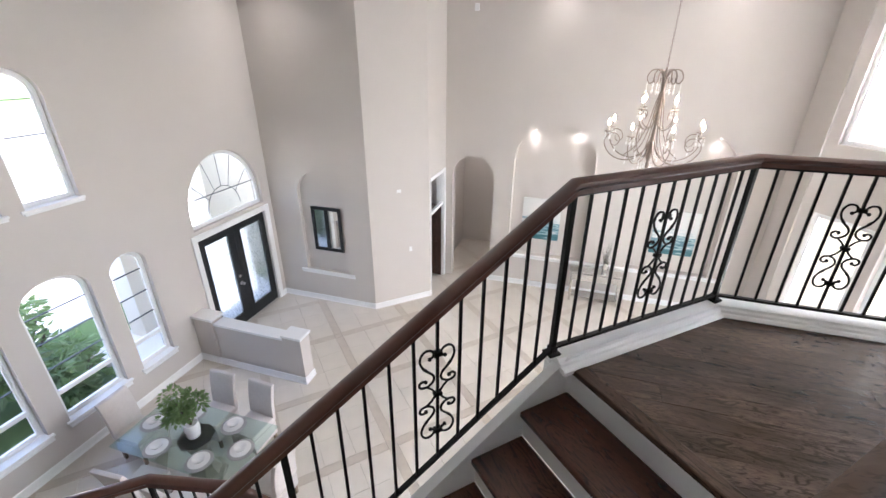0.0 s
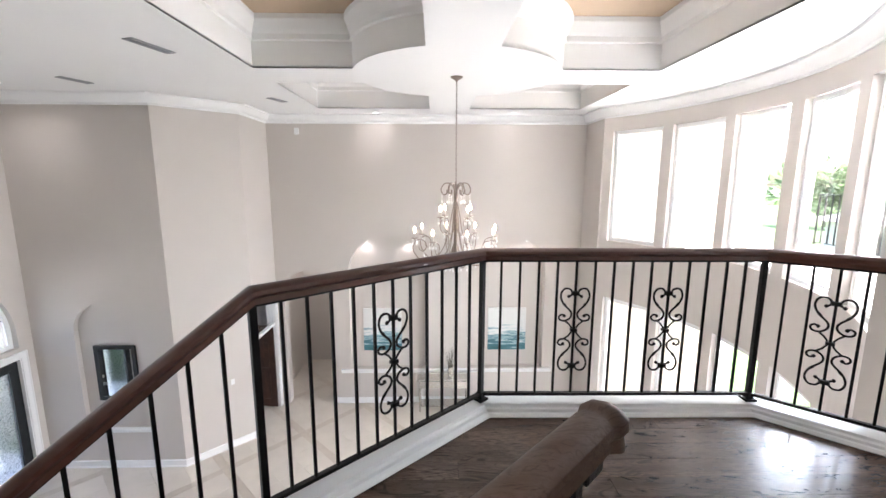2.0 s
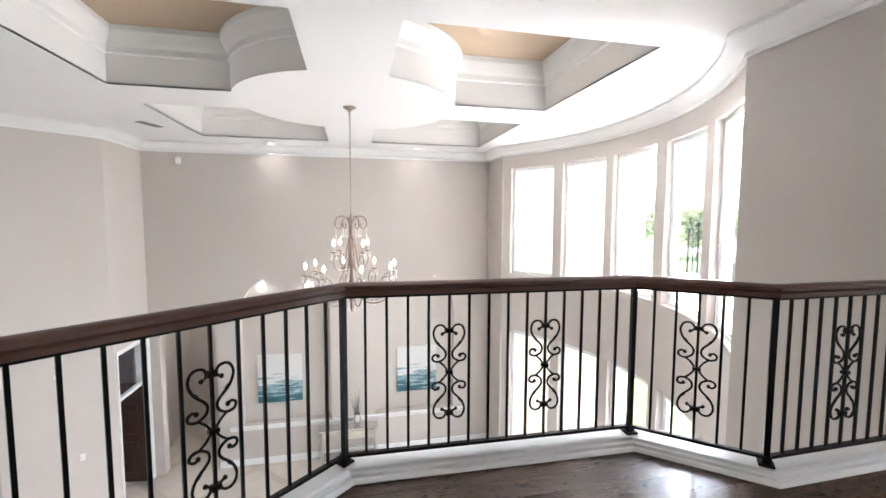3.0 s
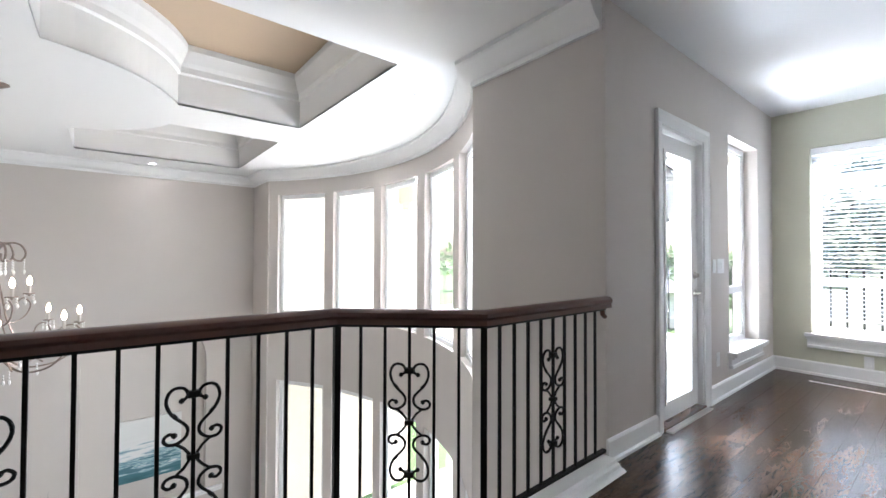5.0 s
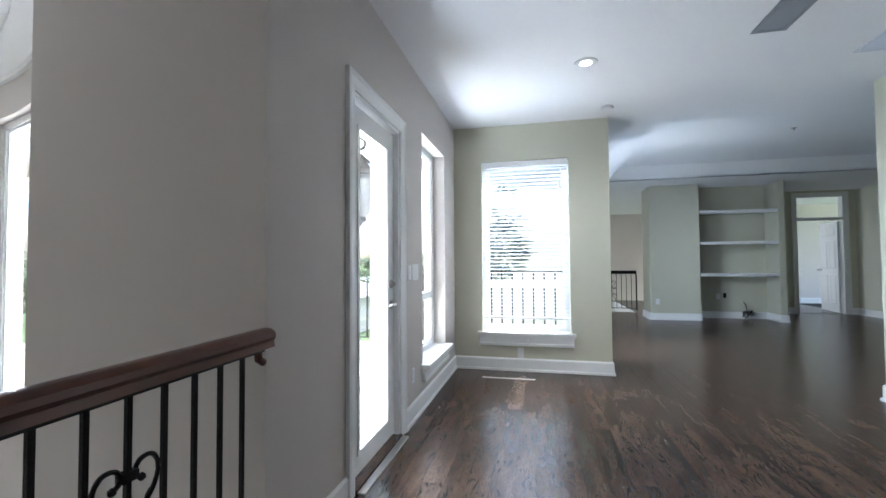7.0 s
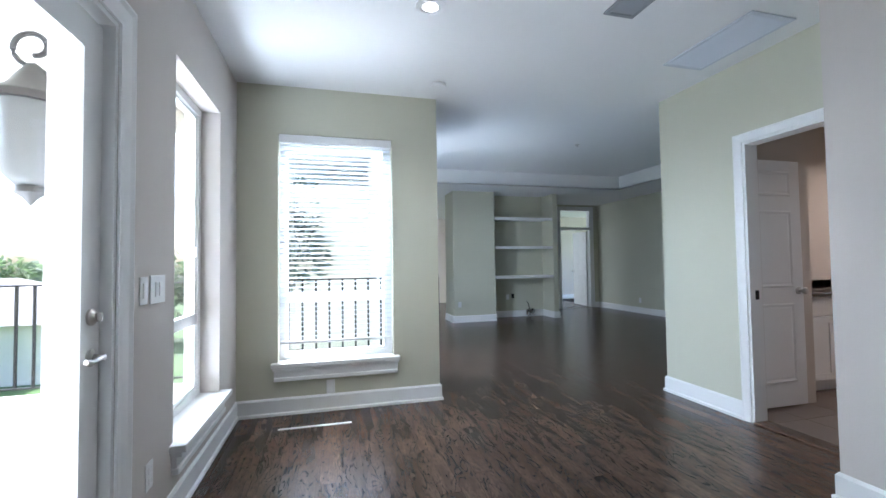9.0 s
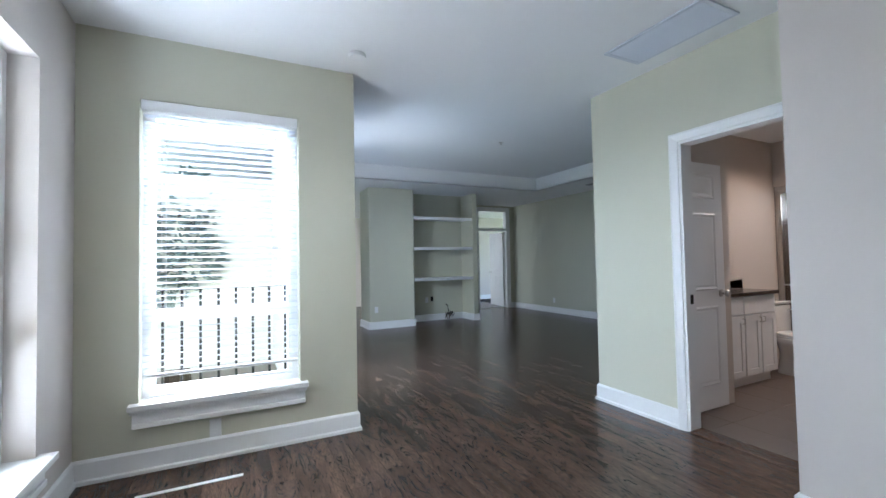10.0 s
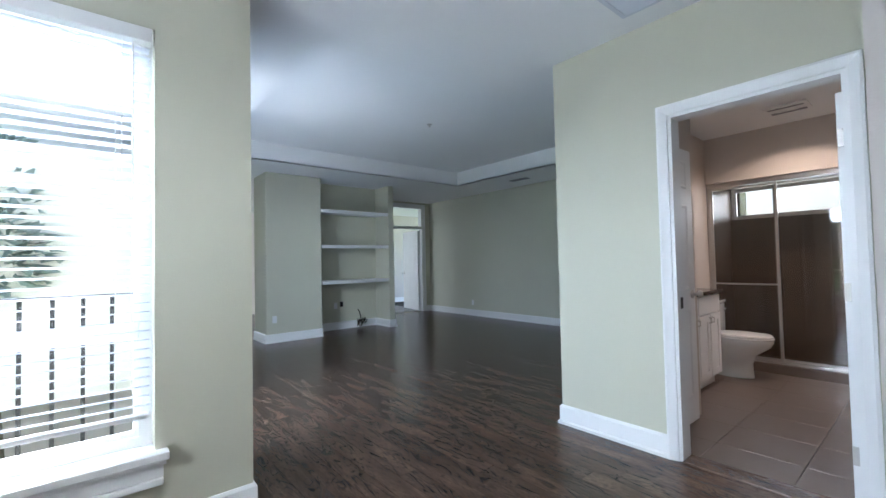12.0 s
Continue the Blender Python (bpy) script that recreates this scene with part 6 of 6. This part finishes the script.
structure("terrace_roof", cube(XB + 0.0, 7.3, 2.55, 9.6, 2.98, 3.2), STUCCO, "cream ceiling of the covered terrace", "roof")
structure("terrace_beam", cube(6.95, 7.3, 2.55, 9.19, 2.42, 2.979), STUCCO, "deep cream beam at the terrace edge", "beam")
for y in (2.85, 8.85):
    col = thing("terrace_column", "round cream column carrying the terrace beam", "column", pose(7.12, y, -0.03), "terrace columns")
    part("shaft", lathe(bmesh.new(), [(0.15, 0.08), (0.15, 2.3), (0.13, 2.36)][:2], 24), STUCCO, col, "", True)
    part("base", cube(-0.2, 0.2, -0.2, 0.2, 0, 0.08, 0.01), STUCCO, col)
    part("capital", cube(-0.19, 0.19, -0.19, 0.19, 2.30, 2.45, 0.02), STUCCO, col)
for p, q, c in (((8.7, 0.85), (8.7, 5.0), 27), ((8.7, 5.0), (8.7, 9.1), 27)):
    iron_panel("terrace_railing", "black iron railing along the terrace edge", p, q, -0.03, -0.03, c, (), extra=0.19, thick=0.011)
lan = thing("porch_lantern", "bronze porch lantern with frosted glass on the outside wall", "lantern", pose(5.76, 2.76, 1.53) @ Matrix.Scale(1.3, 4))
LBR = material("weathered_bronze", (0.05, 0.045, 0.042), 0.5, 0.3, vary=0.3, scale=20)
part("cap", lathe(bmesh.new(), [(0.115, 0.29), (0.112, 0.315), (0.065, 0.35), (0.035, 0.40), (0.012, 0.43)], 18), LBR, lan, "", True)
part("shade", lathe(bmesh.new(), [(0.035, 0.03), (0.07, 0.07), (0.088, 0.18), (0.095, 0.29)], 18), material("frosted_lantern_glass", (0.14, 0.14, 0.135), 0.4), lan, "", True)
part("finial", lathe(bmesh.new(), [(0.002, -0.03), (0.02, -0.005), (0.042, 0.01), (0.042, 0.03)], 14), LBR, lan, "", True)
hook = [(0, 0.055 * math.cos(a) * (1 - a / 9), 0.485 + 0.055 * math.sin(a) * (1 - a / 9)) for a in (i * 0.35 - 1.6 for i in range(19))]
part("hook", tube(bmesh.new(), hook, 0.009, 6), LBR, lan, "", True)
part("wall_arm", tube(bmesh.new(), [(0, 0, 0.43), (0, -0.08, 0.36), (0, -0.14, 0.30), (0, -0.18, 0.26)], 0.009, 6), LBR, lan, "", True)
part("backplate", cube(-0.05, 0.05, -0.179, -0.165, 0.14, 0.36, 0.005), LBR, lan)
ws = thing("wall_sconce", "small dark sconce on the wing wall", "wall lamp", pose(5.35, 9.2, 1.72))
part("backplate", cube(-0.06, 0.06, -0.02, -0.001, -0.1, 0.1, 0.005), LBR, ws)
part("shade", lathe(bmesh.new(), [(0.04, -0.12), (0.07, -0.1), (0.08, 0.08), (0.03, 0.12)], 12, (0, -0.11, 0)), LBR, ws, "", True)


def tree(x, y, z, height, spread, seed, leaves, mat, size=0.35, tall=0.9):
    rnd = random.Random(seed)
    ob = thing("tree", "leafy green tree in the garden", "tree", pose(x, y, z))
    bm = bmesh.new()
    tube(bm, [(0, 0, 0), (0.1, 0.05, height * 0.3), (0, 0.1, height * 0.55), (0.1, 0, height * 0.74)], 0.03 * height, 8, lambda t: 1.1 - 0.8 * t)
    for i in range(7):
        a, h0 = rnd.uniform(0, math.tau), height * rnd.uniform(0.35, 0.6)
        tube(bm, [(0, 0.05, h0), (0.45 * spread * math.cos(a), 0.45 * spread * math.sin(a), h0 + height * 0.15), (0.8 * spread * math.cos(a), 0.8 * spread * math.sin(a), h0 + height * 0.2)], 0.012 * height, 5, lambda t: 1.1 - 0.85 * t)
    part("trunk", bm, BARK, ob, "", True)
    part("crown", leafy(bmesh.new(), (0, 0, height * 0.66), spread, leaves, size, seed + 1, tall), mat, ob)
    return ob


tree(13.0, 2.3, G - 0.25, 9.2, 0.95, 11, 2300, LEAFT, 0.26, 2.0)
for i, (x, y, h) in enumerate(((34, 30, 7), (44, 22, 8), (52, 36, 8), (40, 12, 7), (30, 46, 8), (60, 10, 9), (48, 50, 9), (62, 26, 8), (70, 42, 9))):
    tree(x, y, G - 0.25, h * 0.75, h * 0.42, 40 + i, 900, LEAFD, 0.8)
far = structure("far_woods", leafy(bmesh.new(), (0, 0, 0), 0.001, 1, 0.01, 1), LEAFD, "distant line of trees", "woods")
bm = bmesh.new()
rnd = random.Random(8)
for i in range(90):
    a = -0.9 + 2.6 * i / 90
    r = rnd.uniform(110, 150)
    leafy(bm, (r * math.cos(a), r * math.sin(a), G + rnd.uniform(1.5, 3.0)), rnd.uniform(3.5, 6), 60, 2.4, 100 + i)
bm.to_mesh(far.data)
bm.free()
far["kind"] = "stuff"
# white house beyond the garden
wh = thing("garden_house", "white two-storey neighbouring house with a gable", "house", pose(26, -2.2, G - 0.25))
part("wall", prism(bmesh.new(), [(-3, -9), (5, -9), (5, 4.1), (-3, 4.1)], 0, 8.4), STUCCOW, wh)
bm = bmesh.new()
v = [bm.verts.new(p) for p in ((-3.4, 4.6, 8.3), (-3.4, -9.5, 8.3), (5.4, -9.5, 8.3), (5.4, 4.6, 8.3), (-3.4, -2.5, 8.8), (5.4, -2.5, 8.8))]
for f in ((0, 4, 1), (3, 2, 5), (0, 3, 5, 4), (1, 4, 5, 2), (0, 1, 2, 3)):
    bm.faces.new([v[i] for i in f])
part("roof", bm, STUCCOW, wh)
# neighbour's house with a tiled roof
hs = thing("neighbour_house", "low neighbouring house with a pale tiled roof", "house", pose(33, 22, G - 0.25))
part("wall", cube(-5, 5, -7, 7, 0, 3.0), STUCCO, hs)
bm = bmesh.new()
v = [bm.verts.new(p) for p in ((-5.8, -7.8, 2.9), (5.8, -7.8, 2.9), (5.8, 7.8, 2.9), (-5.8, 7.8, 2.9), (0, -3, 5.0), (0, 3, 5.0))]
for f in ((0, 1, 4), (1, 2, 5, 4), (2, 3, 5), (3, 0, 4, 5), (3, 2, 1, 0)):
    bm.faces.new([v[i] for i in f])
part("roof", bm, material("pale_roof_tile", (0.20, 0.19, 0.185), 0.8, vary=0.2, scale=5, bump=0.5, bump_scale=8), hs)
for y in (-4, 0, 4):
    part("window", cube(-5.03, -4.98, y - 0.8, y + 0.8, 1, 2.3), BLACK, hs)

# tall plants just outside the terrace rail
for i, (x, y) in enumerate(((9.5, 3.3), (9.6, 4.1), (9.4, 5.0))):
    tree(x, y, G - 0.25, 4.9, 0.55, 80 + i, 500, LEAF, 0.3, 1.6)

# front garden seen through the arched windows
def bush(x, y, z, r, seed, mat, count=900, size=0.16):
    ob = thing("shrub", "dense green garden shrub outside the window", "shrub", pose(x, y, z))
    rnd_ = random.Random(seed)
    b_ = bmesh.new()
    for i in range(6):
        a = rnd_.uniform(0, math.tau)
        tube(b_, [(0, 0, 0), (0.3 * r * math.cos(a), 0.3 * r * math.sin(a), 0.6 * r), (0.6 * r * math.cos(a), 0.6 * r * math.sin(a), 1.1 * r)], 0.02, 5)
    part("stems", b_, BARK, ob)
    part("leaves", leafy(bmesh.new(), (0, 0, r * 0.9), r, count, size, seed, 0.9), mat, ob)


for i, (x, y, r) in enumerate(((-8.3, 1.5, 0.8), (-8.8, 2.7, 1.1), (-8.1, 3.6, 0.6), (-9.4, 3.6, 1.0), (-9.9, 2.2, 1.0), (-12.9, 4.8, 0.9), (-8.1, 0.4, 0.9), (-9.9, 0.4, 1.1))):
    bush(x, y, G - 0.25, r, 60 + i, LEAF if i % 3 != 1 else LEAFD, 800, 0.2)
for y in (5.40, 7.70):
    pc = thing("portico_column", "square cream portico column beside the front door", "column", pose(-8.5, y, G - 0.25), "portico columns")
    part("shaft", cube(-0.22, 0.22, -0.22, 0.22, 0.12, 4.4, 0.01), STUCCO, pc)
    part("base", cube(-0.28, 0.28, -0.28, 0.28, 0, 0.12, 0.01), STUCCO, pc)
structure("portico_roof", cube(-8.8, XF - 0.26, 4.45, 8.2, 0.15, 0.5), STUCCO, "cream ceiling of the front portico", "roof")
structure("portico_wall", cube(-8.72, -8.5, 7.93, 10.6, G - 0.25, 0.15), STUCCO, "cream stucco side of the front portico", "wall")
structure("driveway", prism(bmesh.new(), [(-60, -30), (-10.6, -30), (-10.6, 40), (-60, 40)], G - 0.25, G - 0.22), DECK, "pale paved forecourt beyond the shrubs", "driveway")
structure("portico_floor", cube(-8.9, XF - 0.26, 4.4, 8.2, G - 0.25, G - 0.03), DECK, "pale stone portico floor", "floor")

# ---- floor pieces ----
def clip(poly, x0, x1, y0, y1):
    """The part of a polygon inside a rectangle."""
    for axis, lim, keep in ((0, x0, 1), (0, x1, -1), (1, y0, 1), (1, y1, -1)):
        out = []
        for i in range(len(poly)):
            p, q = poly[i - 1], poly[i]
            a, b = (p[axis] - lim) * keep, (q[axis] - lim) * keep
            if (a < 0) != (b < 0):
                t = a / (a - b)
                out.append((p[0] + (q[0] - p[0]) * t, p[1] + (q[1] - p[1]) * t))
            if b >= 0:
                out.append(q)
        poly = out
        if len(poly) < 3:
            return []
    return poly


def area(p):
    return abs(sum(p[i - 1][0] * p[i][1] - p[i][0] * p[i - 1][1] for i in range(len(p)))) / 2


def slab_piece(bm, poly, z0, z1, shift=(0, 0)):
    a = [bm.verts.new((x - shift[0], y - shift[1], z1)) for x, y in poly]
    b = [bm.verts.new((x - shift[0], y - shift[1], z0)) for x, y in poly]
    bm.faces.new(a)
    for i in range(len(a)):
        j = (i + 1) % len(a)
        bm.faces.new([a[i], b[i], b[j], a[j]])


rnd = random.Random(21)
slab = bpy.data.objects["floor_slab"]
rest = bmesh.new()
row, y, made = 0, -5.5, 0
FLOOR = [p for p in FLOOR_OUTLINE]
while y < 3.0:
    x = -3.4 - rnd.uniform(0, 1.5)
    while x < 16.4:
        L = rnd.uniform(0.8, 2.2)
        poly = clip(FLOOR, x + 0.0007, x + L - 0.0007, y + 0.0007, y + BOARD_W - 0.0007)
        if len(poly) >= 3 and area(poly) > 0.004:
            if 0.0 < x + L / 2 < 7.6 and y > -1.3 and made < 300:
                bm = bmesh.new()
                c = (x + L / 2, y + BOARD_W / 2)
                slab_piece(bm, poly, -0.0155, rnd.uniform(-0.0004, 0.0004), c)
                b = part("floor_board", bm, BOARD, slab, "", False, pose(c[0], c[1], 0))
                made += 1
            else:
                slab_piece(rest, poly, -0.0155, 0.0)
        x += L
    y += BOARD_W
tagged(part("floor_boards", rest, BOARD, slab), "", "", "", "stuff")

ground = bpy.data.objects["floor_ground"]
rest = bmesh.new()
S, BW = 1.56, 0.15
bounds = [(XF, -3.0), (5.1, -3.0), (5.1, 12.4), (XF, 12.4)]
r2 = math.sqrt(0.5)
made = 0


def diamond(u0, u1, v0, v1):
    return [((u - v) * r2, (u + v) * r2) for u, v in ((u0, v0), (u1, v0), (u1, v1), (u0, v1))]


kinds = {}
for i in range(-8, 12):
    for j in range(-8, 14):
        ub, vb = 1.35 + S * i, 7.62 + S * j
        cells = [(ub, ub + BW, vb, vb + BW, TILEB), (ub + BW, ub + S, vb, vb + BW, TILEB), (ub, ub + BW, vb + BW, vb + S, TILEB)]
        d = (S - BW) / 3
        cells += [(ub + BW + d * a, ub + BW + d * (a + 1), vb + BW + d * b, vb + BW + d * (b + 1), TILE) for a in range(3) for b in range(3)]
        for u0, u1, v0, v1, mat in cells:
            g = 0.0015
            poly = clip(diamond(u0 + g, u1 - g, v0 + g, v1 - g), XF + 0.001, 5.1, -2.999, 12.399)
            if len(poly) < 3 or area(poly) < 0.002:
                continue
            cx, cy = (u0 + u1 - v0 - v1) / 2 * r2, (u0 + u1 + v0 + v1) / 2 * r2
            if -6.3 < cx < -0.5 and 2.0 < cy < 9.4 and made < 300:
                bm = bmesh.new()
                slab_piece(bm, poly, -0.0115, rnd.uniform(-0.0003, 0.0003), (cx, cy))
                part("floor_tile", bm, mat, ground, "", False, pose(cx, cy, G))
                made += 1
            else:
                if mat not in kinds:
                    kinds[mat] = bmesh.new()
                slab_piece(kinds[mat], poly, G - 0.0115, G)
for mat, bm in kinds.items():
    tagged(part("floor_tiles", bm, mat, ground), "", "", "", "stuff")
